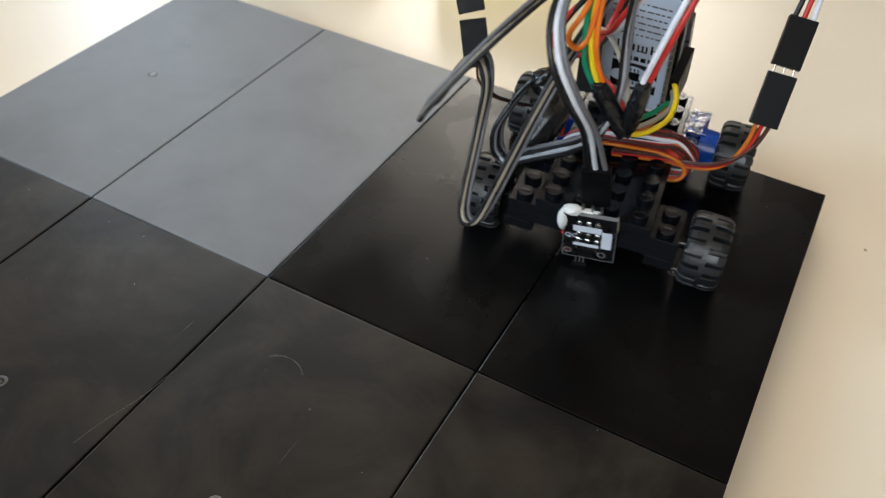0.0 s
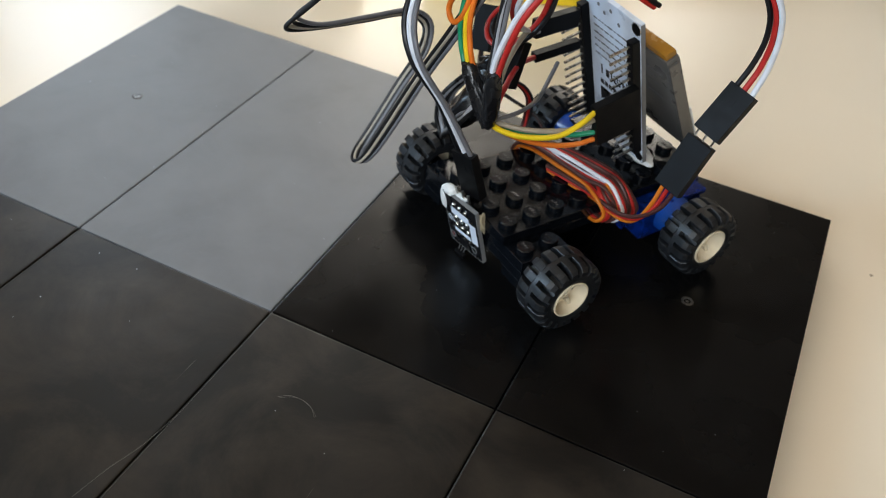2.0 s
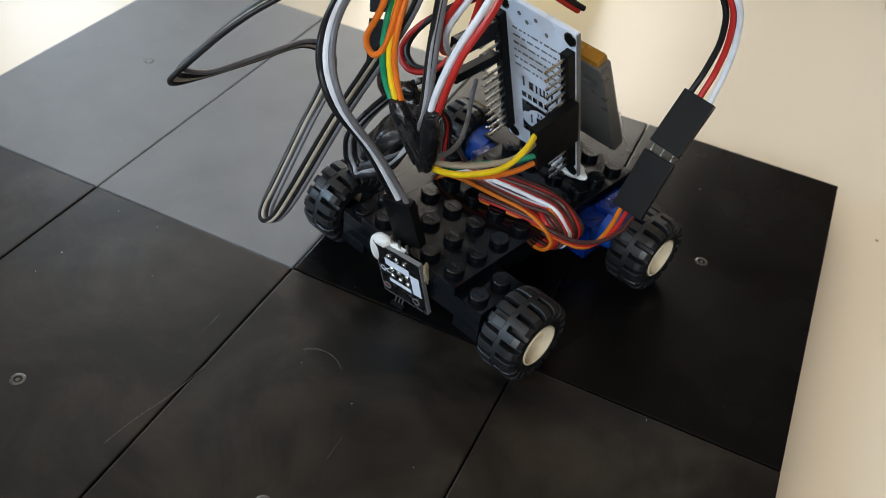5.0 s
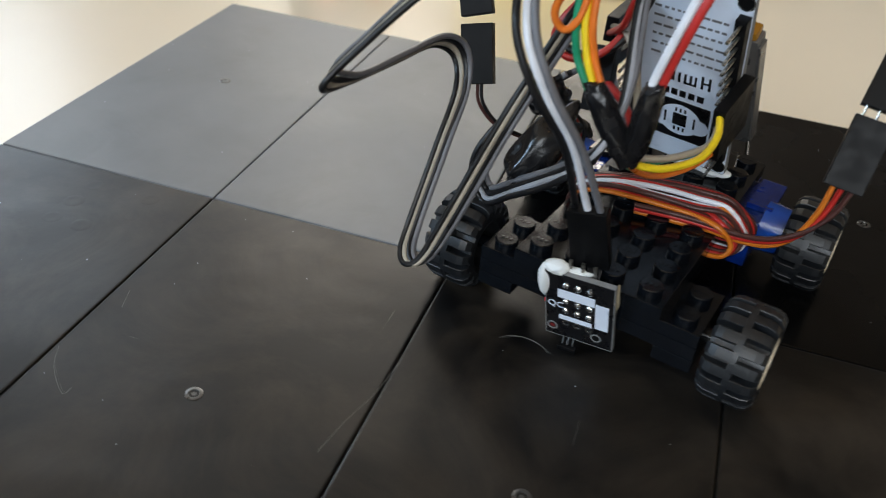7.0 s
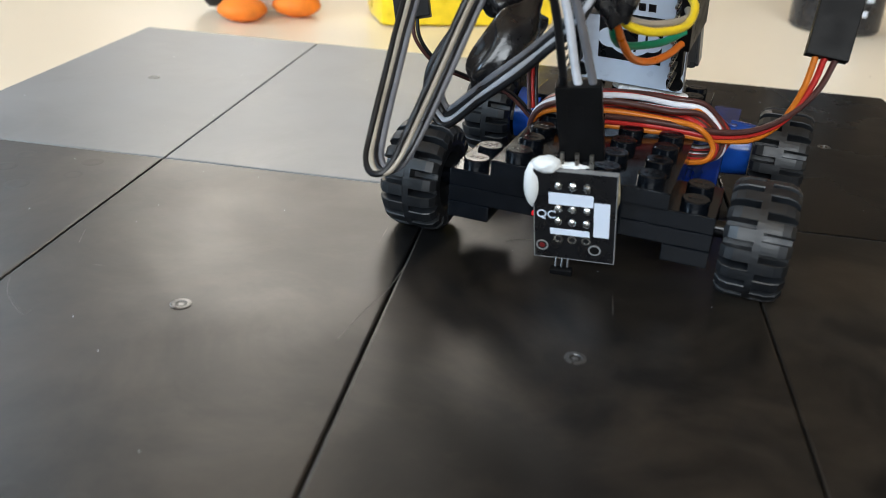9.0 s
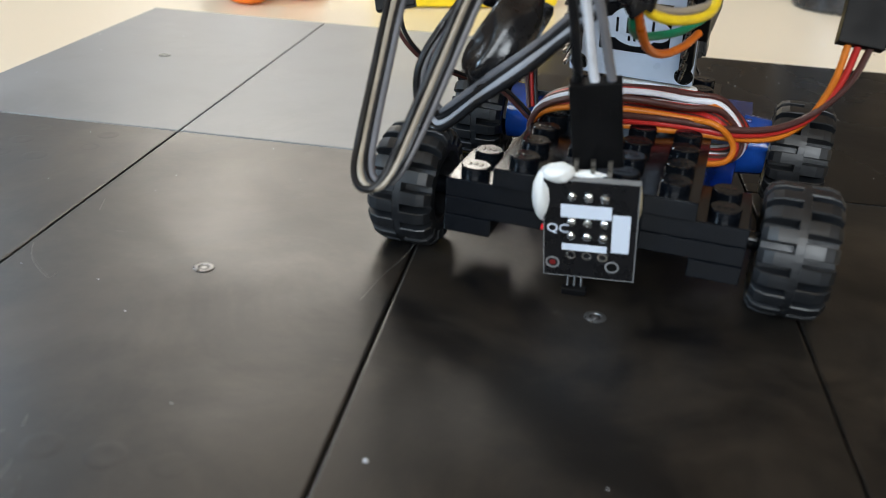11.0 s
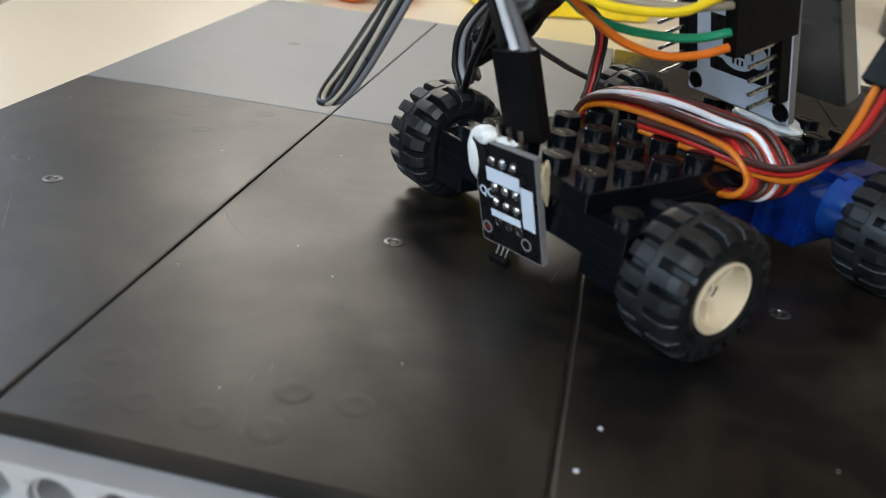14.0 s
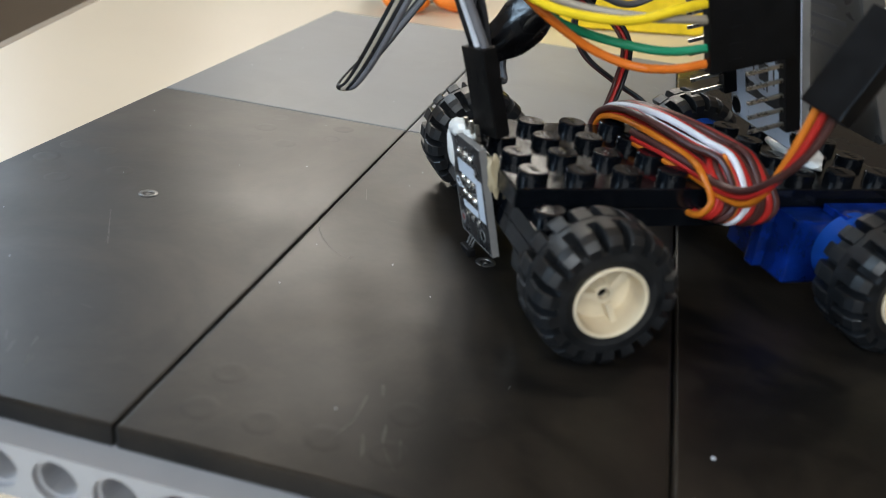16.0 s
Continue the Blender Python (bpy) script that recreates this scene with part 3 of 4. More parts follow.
def to_board(pts):
    """Leads that end on the board: the nearer a point is to it, the more it follows the board's lean."""
    out = []
    for p in pts:
        p = Vector(p)
        w = min(1.0, max(0.0, (p.y + 2) / 16))
        out.append(p.lerp(LEAN @ p, w * w * (3 - 2 * w)))
    return out


def wires(name, pts, colours, spread, r=0.62, jitter=0.25):
    """Wires that run side by side along the points, spread across the given direction (one, or one a point)."""
    n = len(colours)
    for k, c in enumerate(colours):
        o = k - (n - 1) / 2
        run = []
        for i, p in enumerate(pts):
            d = Vector(spread[i] if isinstance(spread[0], (tuple, list)) else spread)
            run.append(Vector(p) + d * o + Vector([random.uniform(-jitter, jitter) for _ in range(3)]))
        part(name, tube(run, r), WIRE[c], robot, c + " wire", smooth=True)


plug("sensor_plug", (0.2, -9.0, 22.2), (-1.2, -12.8, 36.0), 3, (1, 0.27, 0))
wires("sensor_wire", [(-1.2, -12.6, 35.5), (-1.6, -14.0, 39), (-3.5, -19.5, 51), (-7.5, -25.5, 62), (-12.5, -25.0, 71), (-15.5, -19, 80), (-13, -8, 92)],
      ["black", "white", "grey"], [(2.5, 0.6, 0), (2.3, 0.5, 0), (1.7, 0.4, 0), (1.3, 0.4, 0.3), (1.3, 0.5, 0.4), (1.3, 0.5, 0.4), (1.3, 0.5, 0.4)], 0.72, 0.2)
# the long flat lead that hangs out in front in a loop
wires("ribbon_wire", [(-9, -10, 93), (-22, -32, 80), (-32, -43, 66.5), (-35, -46, 61.5), (-36.5, -38, 58.5), (-37.5, -24, 58), (-38, -12, 57.5), (-36.5, -6.5, 54), (-34, -8.5, 48),
                      (-32.5, -16.0, 39), (-31.0, -25.5, 26.5), (-29.6, -29.6, 22.2), (-27.2, -31.0, 20.9), (-25.0, -29.6, 22.6), (-22.8, -26.0, 30), (-17.5, -18, 50), (-13.2, -12, 64), (-8, -8, 78), (-5, -6, 92)],
      ["black", "beige", "black", "grey"], [(0.2, 0.9, 0.9)] * 4 + [(0.9, 0.2, 0.8)] * 4 + [(0.55, 0.55, 0.1)] * 3 + [(0.62, 0.55, 0.2)] * 3 + [(0.72, 0.66, 0.1)] * 5, 0.58, 0.12)
# the shorter lead that dips behind the tyre and climbs to the taped joint
wires("ribbon_wire", [(-20, 9, 50), (-27, 6, 43), (-32, -0.5, 33), (-32.2, -1.4, 26), (-30.6, -1.2, 22.6), (-27.5, -3.0, 23.2), (-20, -7.0, 30), (-12, -10.5, 37), (-6.6, -13, 42.2), (-1.5, -13, 48), (0, -9, 58), (-2, -6, 74), (-2, -4, 92)],
      ["black", "pale", "black", "grey"], [(0.5, 1.1, 0.3)] * 5 + [(0.2, 0.5, 1.2)] * 8, 0.64, 0.15)

# black tape round the joints
part("tape_wrap", lump((-19, -0.5, 37), (4.4, 4.2, 10.5), pose(0, 0, 0, -32, 24, 0), rough=0.32, freq=0.2, seed=2, detail=4), TAPE, robot, "crumpled black tape round a joint", smooth=True)
part("tape_wrap", lump((-22.5, 7.0, 44.5), (4.5, 3.2, 4.0), pose(0, 0, 0, 10, -20, 30), rough=0.35, freq=0.2, seed=7, detail=4), TAPE, robot, smooth=True)


def sleeve(a, b, r, seed):
    m, length = along(a, b)
    bm = lump((0, 0, length / 2), (r, r * 0.9, length / 2 * 1.05), rough=0.18, freq=0.4, seed=seed, detail=4)
    for v in bm.verts:
        q = math.hypot(v.co.x, v.co.y)
        if q > 1e-4:
            k = (r * (1 + 0.12 * noise.noise(v.co * 0.9 + Vector((seed, 0, 0)))) * 0.55 + q * 0.45) / q
            v.co.x, v.co.y = v.co.x * k, v.co.y * k
    return part("tape_sleeve", bm, TAPE, robot, "black tape sleeve round a wire joint", m=m, smooth=True)


sleeve((3.0, -9.6, 46.2), (-5.2, -12.2, 59.5), 2.5, 4)
sleeve((3.6, -9.8, 47.0), (5.6, -11.6, 62.5), 2.3, 6)
wires("jumper_wire", [(-4.6, -12, 58.5), (-7.5, -12.2, 64), (-9.2, -11.6, 71), (-9.5, -9, 81), (-7, -5, 92)], ["green", "yellow", "orange"], (1.3, 0.5, 0.1), 0.7, 0.2)
wires("jumper_wire", [(-8, -10, 92), (-11, -13, 78), (-13.5, -14, 70.5), (-11.5, -13.5, 67.5), (-9.5, -12, 71), (-9, -9, 82), (-6, -6, 92)], ["orange"], (1, 0, 0), 0.7)
wires("jumper_wire", [(5.4, -11.5, 61.5), (6.8, -11.2, 68), (9.0, -9.5, 77), (11, -5, 86), (10, 0, 93)], ["white", "red"], (1.3, 0.6, 0), 0.75, 0.2)
wires("jumper_wire", [(2.9, -9.4, 47), (4.5, -7.0, 44.9), (8.0, -2.0, 43.6), (11.2, 6, 43.9), (11.4, 13, 45.8), (9.2, 19.2, 47.0)], ["yellow"], (1, 0, 0), 0.75)
wires("jumper_wire", [(2.4, -9.0, 47), (3.6, -5.5, 45.6), (6.6, 0.0, 44.6), (9.8, 8, 44.2), (10.4, 14, 44.4), (9.0, 19.6, 44.6)], ["beige"], (1, 0, 0), 0.7)
wires("jumper_wire", [(2.2, -9.2, 46.5), (1.4, -4.0, 42.6), (1.2, 3.0, 39.8), (2.6, 10.0, 38.3), (6.0, 16.0, 38.8), (8.8, 20.6, 40.3)], ["green"], (1, 0, 0), 0.72)
wires("jumper_wire", [(2.6, -9.0, 46.2), (2.8, -3, 41.3), (3.2, 4, 37.6), (4.8, 11.0, 35.6), (7.2, 16.5, 36.0), (8.8, 21.2, 37.7)], ["orange"], (1, 0, 0), 0.72)
wires("jumper_wire", to_board([(4.0, -8.4, 48), (2.5, 0, 47.5), (-2, 9, 47.2), (-8, 17, 48.2), (-11.2, 21.5, 49)]), ["grey"], (1, 0, 0), 0.6)

# controller board, pins towards the front
mcu = part("controller_board", made(-12.7, 12.7, 0, 1.5, 0, 48, bevel=0.3), BOARD, robot, "white controller board with pin rows", m=MC)
for a in ((-12.85, -12.72, 0.3, 47.7), (12.72, 12.85, 0.3, 47.7), (-12.4, 12.4, -0.14, -0.02)):
    part("board_edge", made(a[0], a[1], 0.12, 1.38, a[2], a[3]), FIBRE, mcu, "grey cut edge of the board", m=MC)
part("logo_panel", made(-6.6, 7.4, -0.05, 0.0, 6.0, 17.0), PCB, mcu, "black printed panel", m=MC)
part("logo_disc", cyl(bmesh.new(), 5.2, 5.2, 0.06, pose(0.4, -0.06, 11.6, 90, 0, 0) @ Matrix.Diagonal((1, 0.82, 1, 1)), 36), BOARD, mcu, m=MC)
part("logo_chip", made(-1.3, 2.1, -0.12, -0.08, 10.0, 13.4), PCB, mcu, m=MC)
for x, rx, rz in ((-4.2, 2.6, 2.3), (5.0, 2.5, 2.2)):
    part("logo_lobe", cyl(bmesh.new(), 1, 1, 0.05, pose(x, -0.06, 11.0, 90, 0, 0) @ Matrix.Diagonal((rx, rz, 1, 1)), 28), BOARD, mcu, m=MC)
for k in range(3):
    for z in (8.4, 13.8):
        part("logo_mark", made(-0.9 + k * 1.1, -0.4 + k * 1.1, -0.12, -0.08, z, z + 1.1), PCB, mcu, m=MC)
for x in (-3.4, 3.7):
    part("logo_mark", made(x, x + 0.5, -0.12, -0.08, 10.1, 13.2), PCB, mcu, m=MC)
for x0, x1, z0, z1 in ((-6.4, -4.8, 18.2, 19.9), (-4.3, -2.9, 18.2, 19.9), (-2.4, -0.9, 18.2, 19.9), (-0.4, 1.1, 18.2, 19.9), (1.7, 3.2, 18.2, 19.9), (3.8, 5.4, 18.2, 19.9)):
    part("print_bar", made(x0, x1, -0.04, 0.0, z0, z1), PCB, mcu, m=MC)
for x0, x1, z0, z1 in ((-5.8, -5.2, 22.0, 25.2), (-3.6, -2.0, 22.0, 24.6), (-1.2, -0.6, 22.0, 24.6), (0.2, 3.2, 22.0, 22.5), (0.2, 0.8, 22.5, 24.6), (1.5, 2.1, 22.5, 24.6), (2.7, 3.2, 22.5, 24.6), (4.2, 4.8, 22.0, 25.4), (5.9, 6.5, 22.0, 25.4), (4.8, 5.9, 23.4, 23.9)):
    part("print_bar", made(x0, x1, -0.04, 0.0, z0, z1), PCB, mcu, m=MC)
for k in range(6):
    z, x = 28.0 + 2.3 * k, -8.2
    while x < 7.5:
        w = random.uniform(0.7, 2.6)
        part("print_bar", made(x, min(x + w, 8.2), -0.04, 0.0, z, z + 0.55), WIRE["grey"], mcu, m=MC)
        x += w + random.uniform(0.35, 0.7)
for x, z in ((-10.6, 2.2), (10.9, 2.2), (-10.6, 45.8), (10.9, 45.8)):
    ring = lathe(bmesh.new(), [(-0.08, 0.0), (-0.08, 1.55), (0.08, 1.55), (0.08, 0.0)], "z", 22)
    part("mounting_hole", ring, DARK, mcu, m=MC @ pose(x, 0, z, 90, 0, 0))
    ring = lathe(bmesh.new(), [(-0.05, 1.55), (-0.05, 1.9), (0.05, 1.9), (0.05, 1.55)], "z", 22)
    part("hole_ring", ring, SOLDER, mcu, m=MC @ pose(x, 0, z, 90, 0, 0))
for x, z in ((-3, 43.5), (0, 45.5), (3.4, 43), (-5.5, 45)):
    part("via", cyl(bmesh.new(), 0.6, 0.6, 0.1, pose(x, -0.02, z, 90, 0, 0), 14), WIRE["grey"], mcu, m=MC)
pin = None
for side in (-1, 1):
    part("pin_strip", made(side * 11.3 - 1.25, side * 11.3 + 1.25, -2.5, -0.02, 5.0, 43.2, bevel=0.2), HOUSING, mcu, "black pin strip", m=MC)
    for k in range(15):
        z = 6.3 + 2.54 * k
        q = MC @ pose(side * 11.3, 0, z)
        if pin is None:
            bm = made(-0.32, 0.32, -8.6, -2.4, -0.32, 0.32, bevel=0.1)
            pin = part("pin", bm, GOLD, mcu)
            p = pin
        else:
            p = share("pin", pin.data, mcu, 0, 0, 0)
        p.matrix_basis = Matrix.Translation(q.translation * 0.001) @ q.to_3x3().to_4x4()
plug("board_plug", (9.3, 33.0, 46.1), (8.9, 19.9, 42.3), 5, (0, -0.29, 0.956), label="wide black jumper plug on the controller pins")
plug("board_plug", LEAN @ Vector((-10.8, 27.0, 62.0)), LEAN @ Vector((-8.4, 12.0, 64.8)), 2, (0, 0, 1))
plug("board_plug", LEAN @ Vector((-11.0, 28.0, 53.2)), LEAN @ Vector((-10.8, 13.2, 54.2)), 1, (0, 0, 1))
wires("jumper_wire", to_board([(-8.4, 12.6, 65.4), (-5.5, 5, 65.5), (-1, -3.5, 60), (3, -8.5, 52)]), ["beige"], (1, 0, 0), 0.7)
wires("jumper_wire", to_board([(-10.8, 13.6, 54.2), (-8, 6, 55), (-2, -2.5, 52.5), (2.8, -8.5, 49.5)]), ["red"], (1, 0, 0), 0.75)
wires("jumper_wire", to_board([(-8.4, 12.4, 64), (-6, 3, 67), (-3, -2, 74), (2, -2, 84), (6, 2, 93)]), ["red", "white"], (1.2, 0.5, 0), 0.7)
wires("battery_wire", [(-4, 44, 66), (-7, 28, 75), (-13, 16, 72), (-19, 7.5, 66), (-21.5, 4, 59.5), (-17, 3, 56.5), (-11, 6, 59), (-8, 11, 67), (-6, 12, 80), (-2, 10, 92)], ["red", "black"], (0.8, 0.9, 0.8), 0.75, 0.2)
plug("board_plug", (-13, 9, 58), (-11.5, 5, 46), 2, (1, 0, 0))

# battery pouch behind the controller
MB, blen = along((-2.0, 44.0, 57.0), (-1.5, 60.5, 25.5))
pouch = made(-13.0, 8.3, -2.3, 2.3, 1.5, blen, bevel=1.1)
battery = part("battery", pouch, FOIL, robot, "silver foil battery pouch with an amber top", m=MB, smooth=True)
part("amber_top", made(-12.5, 7.6, -1.9, 1.9, -0.4, 1.9, bevel=0.7), KAPTON, battery, "amber film over the tabs", m=MB, smooth=True)
for k in range(5):
    part("print_bar", made(-8.5, -8.5 + (13, 10, 12, 7, 11)[k], 2.3, 2.36, 8.0 + 2.6 * k, 8.9 + 2.6 * k), WIRE["grey"], battery, m=MB)
part("fold", made(8.1, 8.9, -1.2, 2.2, 3.0, blen - 1, bevel=0.3), FOIL, battery, m=MB)
part("glue", lump((-1.0, 47.5, 20.9), (8.0, 3.2, 2.0), rough=0.25, seed=11, detail=4), GLUE, robot, "white glue under the controller board", smooth=True)
fold = made(-12.4, 7.9, -3.0, -2.35, blen * 0.66, blen - 0.4, bevel=0.25)
part("foil_flap", fold, WHITE, battery, "crumpled pale flap at the foot of the pouch", m=MB, smooth=True)

# servo motors that drive the rear wheels
for s in (-1, 1):
    body = made(min(s * 4, s * 21.5), max(s * 4, s * 21.5), 38.5, 60.5, 4.4, 15.6, bevel=0.5)
    servo = part("servo", body, SERVO, robot, "translucent blue servo motor")
    part("mounting_tab", made(min(s * 13.5, s * 16), max(s * 13.5, s * 16), 36.2, 38.45, 4.8, 15.0, bevel=0.4), SERVO, servo)
    part("mounting_tab", made(min(s * 13.5, s * 16), max(s * 13.5, s * 16), 60.55, 64.8, 4.8, 15.0, bevel=0.4), SERVO, servo)
    part("gearbox", cyl(bmesh.new(), 6.2, 5.7, 5.4, pose(s * 24.25, 48.7, 11.1, 0, 90, 0), 32), SERVOTOP, servo, "pale blue round gearbox cover", smooth=True)
    part("shaft", cyl(bmesh.new(), 2.4, 2.4, 5, pose(s * 29.2, 48.7, 11.1, 0, 90, 0), 20), SHAFT, servo, "white output shaft", smooth=True)
    part("cable_outlet", made(min(s * 9, s * 15), max(s * 9, s * 15), 36.5, 38.45, 10.0, 14.2, bevel=0.4), SERVO, servo)
    part("rear_bracket", made(min(s * 17, s * 24), max(s * 17, s * 23), 46, 60, 15.65, 17.0, bevel=0.2), SERVO if s > 0 else BRICK, servo)

# servo lead, wound round the plate
COIL = [(0.0, 2.2, ("brown", "red", "white")), (0.12, 0.6, ("amber", "red", "brown")), (0.34, 2.9, ("white", "red", "brown")), (0.5, 1.2, ("red", "brown", "red")),
        (0.64, 3.0, ("brown", "red", "brown")), (0.8, 2.1, ("amber", "red", "brown")), (0.92, 0.6, ("black", "red", "white")), (1.0, 1.8, ("brown", "red", "black"))]
CROSS = (0.4, 0.0, 0.6, 0.18, 0.95, 0.45, 0.8, 1.0)
for (f, lift, trio), g in zip(COIL, CROSS):
    tip = random.uniform(-0.5, 0.5)
    yl, ym, yr = 16.4 + 2.6 * f, 17.8 + 7.4 * f, 23.2 + 8.2 * g
    run = [(-9, yl + 1, 14.7), (-15, yl, 14.9), (-17.5, yl - 0.4, 17.2 + 0.3 * lift), (-16.2, yl + 0.2, 20.6 + 0.7 * lift), (-10.5, yl + 1.6, 22.2 + lift), (-1, ym + 1.2, 22.4 + lift * 1.25),
           (8, ym + 4 + 2.0 * g, 21.8 + lift * 1.1), (14.2, yr - 0.8, 21.5 + 0.9 * lift), (17.6 + 0.6 * lift, yr + 0.4, 18.9), (16.9 + 0.5 * lift, yr - 0.8, 16.1 - 0.25 * lift), (12.5, yr - 1.0, 15.1 - 0.25 * lift), (7, yr - 0.5, 15.1)]
    fan = [(0.3, 1.0, 0)] * 3 + [(0.1, 1.0, 0.35 + 0.4 * tip)] * 2 + [(-0.3, 0.95, 0.5 * tip)] * 2 + [(-0.35, 1.0, tip)] + [(0.1, 1.1, 0.2)] * 4
    wires("servo_wire", run, trio, fan, 0.58, 0.13)
wires("servo_wire", [(-3, 17, 21.5), (5, 20, 21.2), (12, 22.4, 20.7), (18, 23.0, 20.6), (24.5, 23.4, 22.0), (29.5, 23.6, 25.8), (32.8, 24.6, 32), (34.1, 25.8, 38.6)], ["amber", "red", "brown"],
      [(0.1, -0.4, 1.0)] * 5 + [(0.6, -0.2, 0.9), (1.3, 0.2, 0.2), (1.8, 0.3, 0)], 0.6, 0.12)
plug("lead_plug", (34.5, 31.6, 51.0), (34.1, 25.4, 38.0), 3, (0.98, 0.2, 0))
plug("lead_plug", (34.5, 32.4, 52.6), (34.9, 40.0, 63.5), 3, (0.98, 0.2, 0))
for k in (-2.5, 0, 2.5):
    part("plug_pin", tube([(34.5 + k, 30.6 + k * 0.2, 49), (34.5 + k, 33.2 + k * 0.2, 54)], 0.26, 6, 2), GOLD, robot)
wires("lead_wire", [(34.9, 39.6, 63), (35.3, 42, 70), (35.8, 42, 78), (34.5, 39.5, 86), (27, 35, 95)], ["black", "red", "white"], [(2.4, 0.4, 0), (1.9, 0.3, 0.2), (1.5, 0.3, 0.3), (1.4, 0.3, 0.3), (1.4, 0.3, 0.3)], 0.7, 0.15)
# the other servo's lead
plug("lead_plug", (-52.0, 23.5, 47.5), (-47.6, 19.6, 35), 3, (0.9, 0.3, 0.2))
plug("lead_plug", (-52.6, 24.2, 49.2), (-58.0, 28.0, 61.0), 3, (0.9, 0.3, 0.2))
wires("servo_wire", [(-47.6, 19.8, 36), (-46, 19.0, 31), (-42, 21, 26), (-36, 26, 22.5), (-29, 31, 19.5), (-22, 32, 14)], ["brown", "black"], (0.8, 0.4, 0.2), 0.42, 0.1)
wires("lead_wire", [(-57.8, 27.8, 60.6), (-60, 29, 68), (-52, 26, 78), (-38, 18, 88), (-20, 8, 94)], ["black", "red", "white"], (1.2, 0.6, 0), 0.7, 0.15)
wires("servo_wire", [(-26, 9, 43), (-25, 13, 39.5), (-22.5, 18, 37), (-20.5, 20.5, 33), (-20, 20, 27), (-18.5, 18, 21)], ["brown", "red", "black"], (0.6, 0.5, 0.2), 0.42, 0.1)

# what is tied on above the bricks stands a little askew to them
ASKEW = pose(0.0006, 0.0015, 0, 0, 0, -3.5)
for ob in robot.children:
    if ob.name.split(".")[0] not in ("plate", "front_axle", "under_plate", "sensor_board", "wheel", "servo"):
        ob.matrix_basis = ASKEW @ ob.matrix_basis

# ---- things further back on the table ----
cup = tagged(part("tin", lathe(bmesh.new(), [(0, 0.01), (0, 20), (1.5, 22), (75, 22.5), (76, 21.8), (75, 20.5), (3, 20), (3, 0.01)], "z", 56), mat("black_glazed_cup", (0.02, 0.02, 0.022), 0.3), smooth=True), "black cylindrical tin with pale printed bars", "tin")
cup.location = (0.285, 0.308, TOP_Z)
for a0, a1, z0, z1 in ((-118, -104, 17, 29), (-101, -92, 17, 29), (-89, -74, 17, 29), (-71, -60, 17, 29), (-115, -66, 10, 13)):
    bm = bmesh.new()
    for k in range(8):
        p, q = (radians(a0 + (a1 - a0) * (k + e) / 8) for e in (0, 1))
        bm.faces.new([bm.verts.new((22.62 * math.cos(a), 22.62 * math.sin(a), z)) for a, z in ((p, z0), (q, z0), (q, z1), (p, z1))])
    part("print_bar", bm, SILK, cup)
yellow = tagged(new("yellow_block"), "bright yellow plastic block on the table", "block")
part("block_body", made(-42, 42, -18, 18, 0.2, 42, bevel=4), mat("yellow_plastic", (0.85, 0.62, 0.02), 0.35), yellow, smooth=True)
part("block_lid", made(-38, 38, -15, 15, 42.1, 50, bevel=2), mat("yellow_plastic_lid", (0.8, 0.56, 0.02), 0.4), yellow, smooth=True)
yellow.matrix_basis = pose(0.098, 0.243, TOP_Z, 0, 0, 24)
toy = tagged(new("toy_bird"), "black and white toy with orange feet", "toy")
FELT = mat("orange_felt", (0.85, 0.22, 0.02), 0.7, bump=0.3)
part("toy_body", lump((0, 8, 26), (22, 17, 26), rough=0.08, seed=1), mat("white_felt", (0.8, 0.79, 0.76), 0.8, bump=0.3), toy, smooth=True)
part("toy_back", lump((-20, 14, 24), (9, 15, 22), rough=0.1, seed=2), mat("black_felt", (0.015, 0.015, 0.018), 0.8, bump=0.3), toy, smooth=True)
for x, y in ((-13, -10), (14, -4)):
    part("toy_foot", lump((x, y, 5.4), (11, 10, 5.4), rough=0.1, seed=x), FELT, toy, smooth=True)
toy.matrix_basis = pose(0.012, 0.212, TOP_Z, 0, 0, 35)

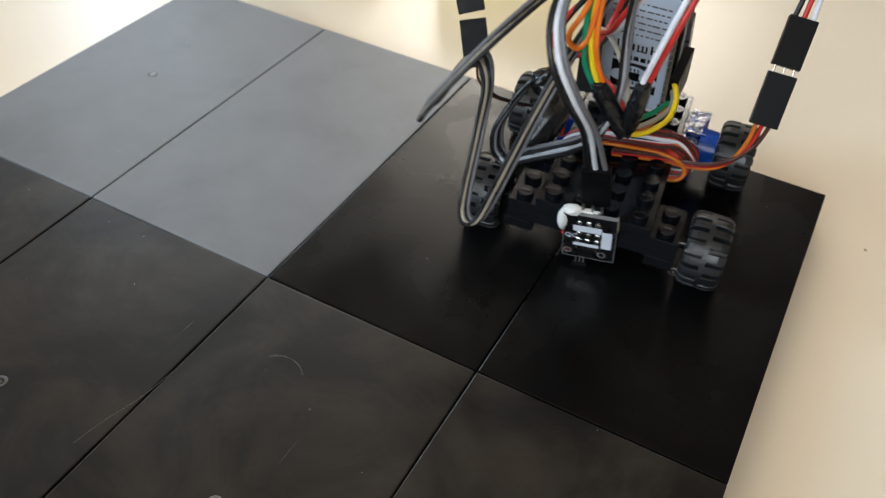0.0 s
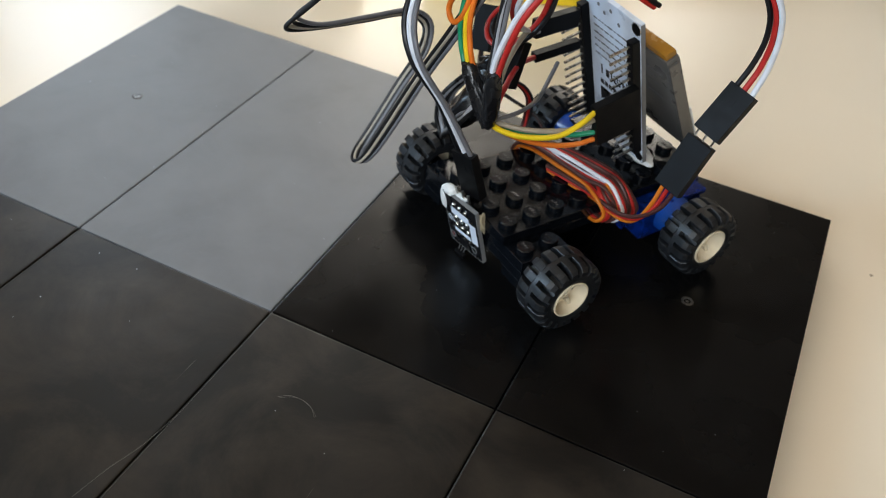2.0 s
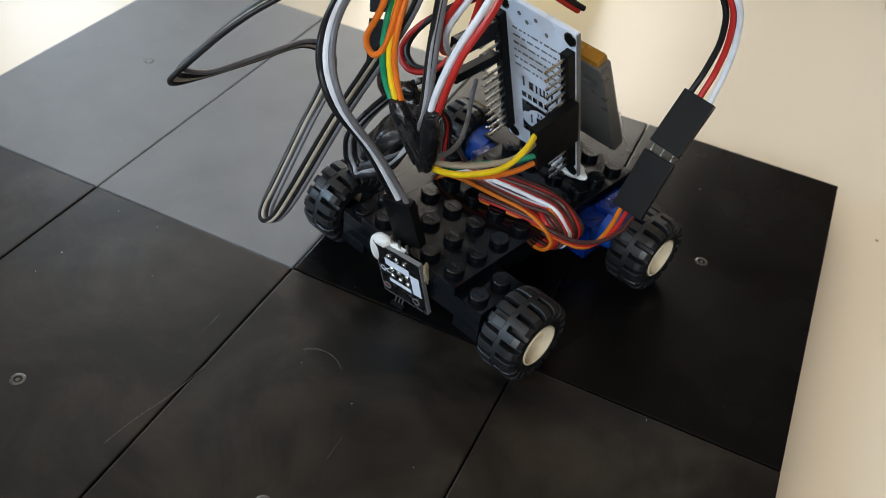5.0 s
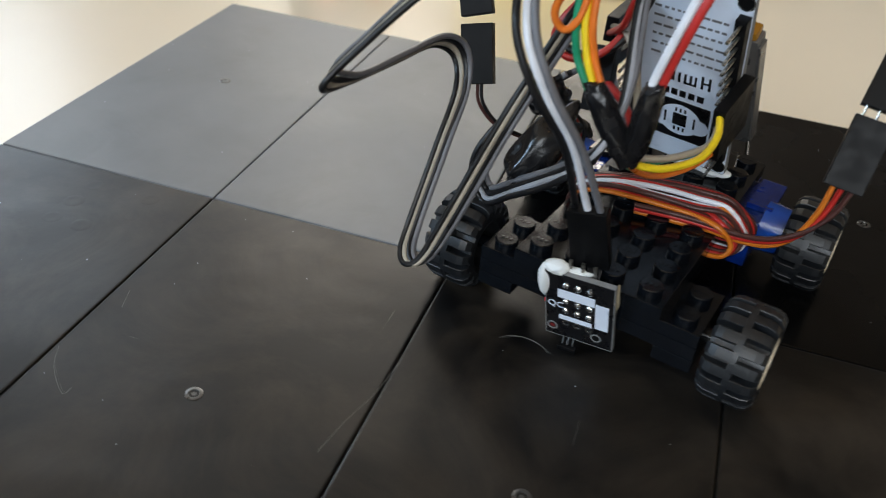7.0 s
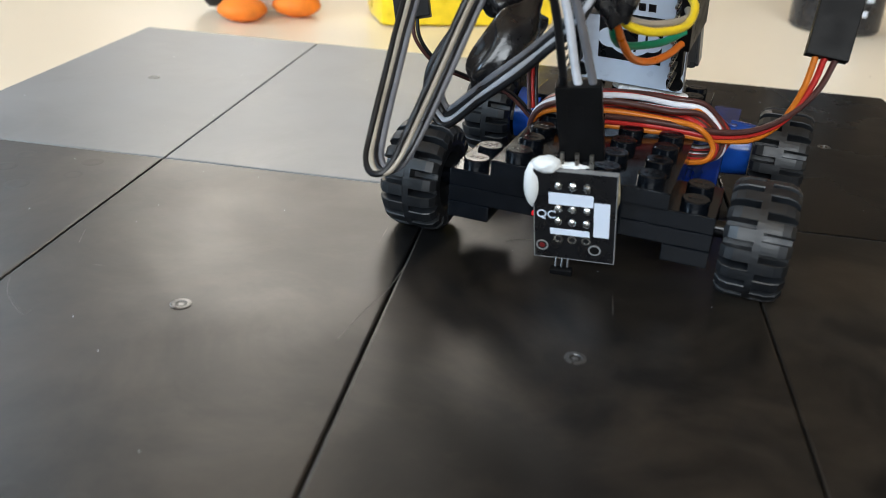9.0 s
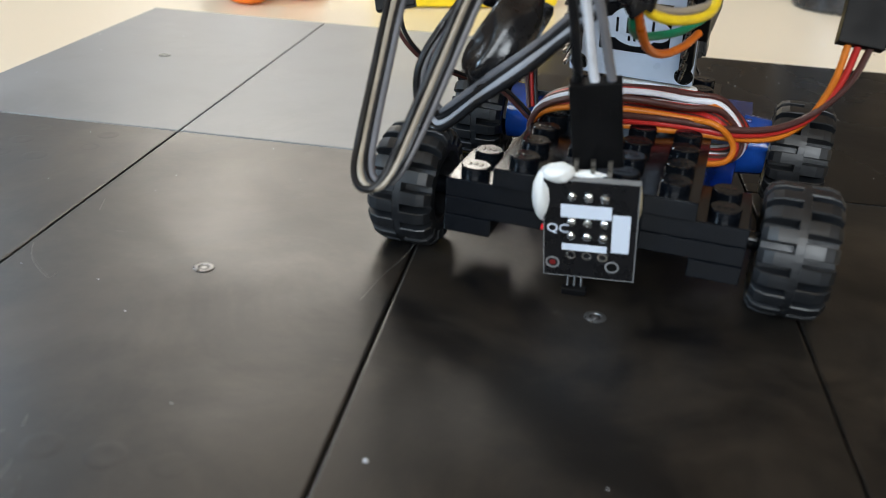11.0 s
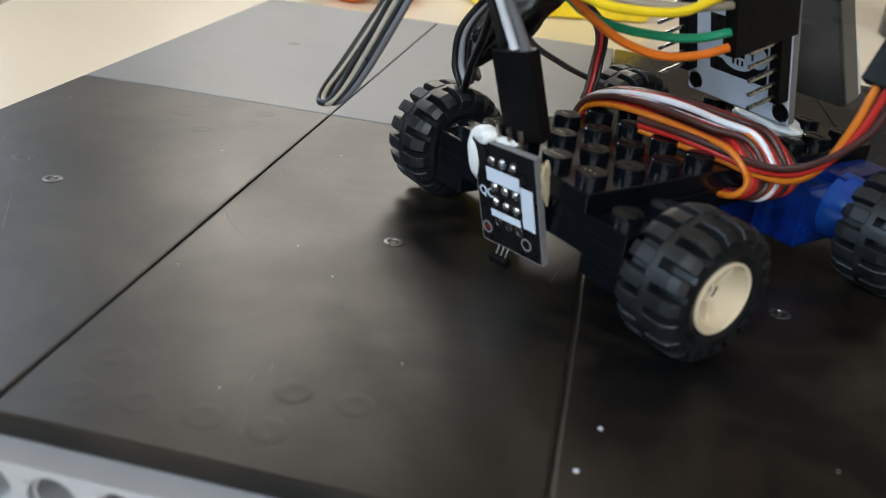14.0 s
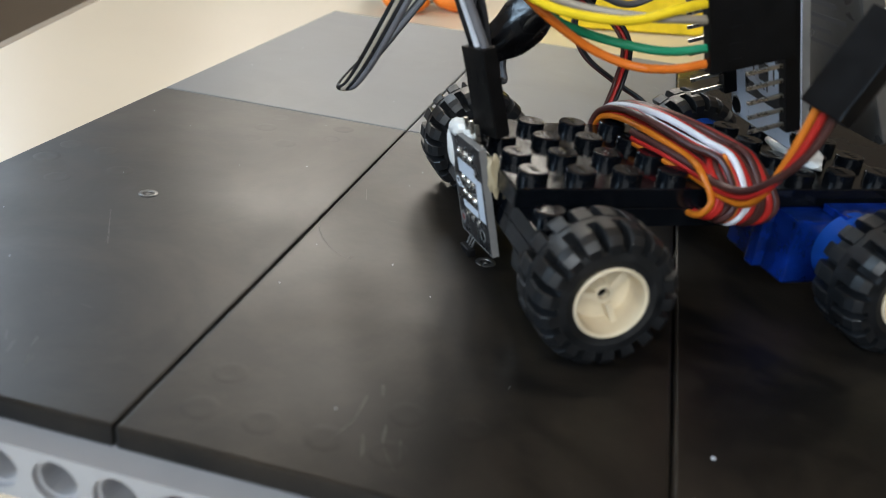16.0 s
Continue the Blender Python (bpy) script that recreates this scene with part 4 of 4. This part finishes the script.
# ---- what moves: the car over the tiles, its wheels on their axles ----
ROBOT_ROWS = [
    (0, 3.1126, 0.9099, 7.24),
    (0.5, 2.8764, 0.8354, -13.24),
    (1, 2.7449, 0.8856, -26.04),
    (1.5, 2.6168, 0.9225, -34.52),
    (2, 2.5989, 0.8291, -31.94),
    (2.5, 2.5864, 0.7074, -28.46),
    (3, 2.5302, 0.6028, -28.41),
    (3.5, 2.5315, 0.4492, -23.02),
    (4, 2.5459, 0.3442, -19.17),
    (4.2, 2.5285, 0.2969, -19.31),
    (6.3, 2.5277, 0.0039, -14.85),
    (6.5, 2.5231, -0.0276, -13.80),
    (7, 2.5346, -0.1923, -14.25),
    (7.5, 2.4901, -0.2340, -14.01),
    (8, 2.4844, -0.3205, -13.79),
    (8.5, 2.4744, -0.3668, -13.33),
    (9, 2.4861, -0.3894, -12.24),
    (11.5, 2.4703, -0.8160, -9.64),
    (12, 2.4151, -0.8774, -13.05),
    (12.5, 2.3211, -0.8817, -21.49),
    (13, 2.2137, -0.8348, -28.30),
    (13.5, 2.0165, -0.8330, -39.70),
    (14, 1.8911, -0.8755, -44.61),
    (14.5, 1.8672, -0.8674, -48.08),
    (15, 1.8202, -0.8556, -51.03),
    (15.5, 1.7119, -0.8799, -53.80),
    (16, 1.5677, -0.8610, -61.94),
]


def even_rows(step=0.25):
    """The car's rows, with further ones on straight lines so that no wheel turns far between two."""
    out = []
    for (t0, *a), (t1, *b) in zip(ROBOT_ROWS, ROBOT_ROWS[1:]):
        n = max(1, round((t1 - t0) / step))
        out += [(t0 + (t1 - t0) * k / n, *[p + (q - p) * k / n for p, q in zip(a, b)]) for k in range(n)]
    return out + [ROBOT_ROWS[-1]]


def motions():
    walk(robot, [(t, pose(x * U, y * U, 0, 0, 0, a)) for t, x, y, a in ROBOT_ROWS])
    rows = even_rows()
    for w, wx, wy in WHEELS:
        turned, keys = 0.0, []
        for i, (t, x, y, a) in enumerate(rows):
            if i:
                _, px, py, pa = rows[i - 1]
                h, dh = radians((a + pa) / 2), radians(a - pa)
                ahead = ((x - px) * math.sin(h) - (y - py) * math.cos(h)) * U - wx * 0.001 * dh
                turned += math.degrees(ahead / WHEEL_R)
            keys.append((t, pose(wx * 0.001, wy * 0.001, WHEEL_R, turned, 0, 0)))
        walk(w, keys)


motions()
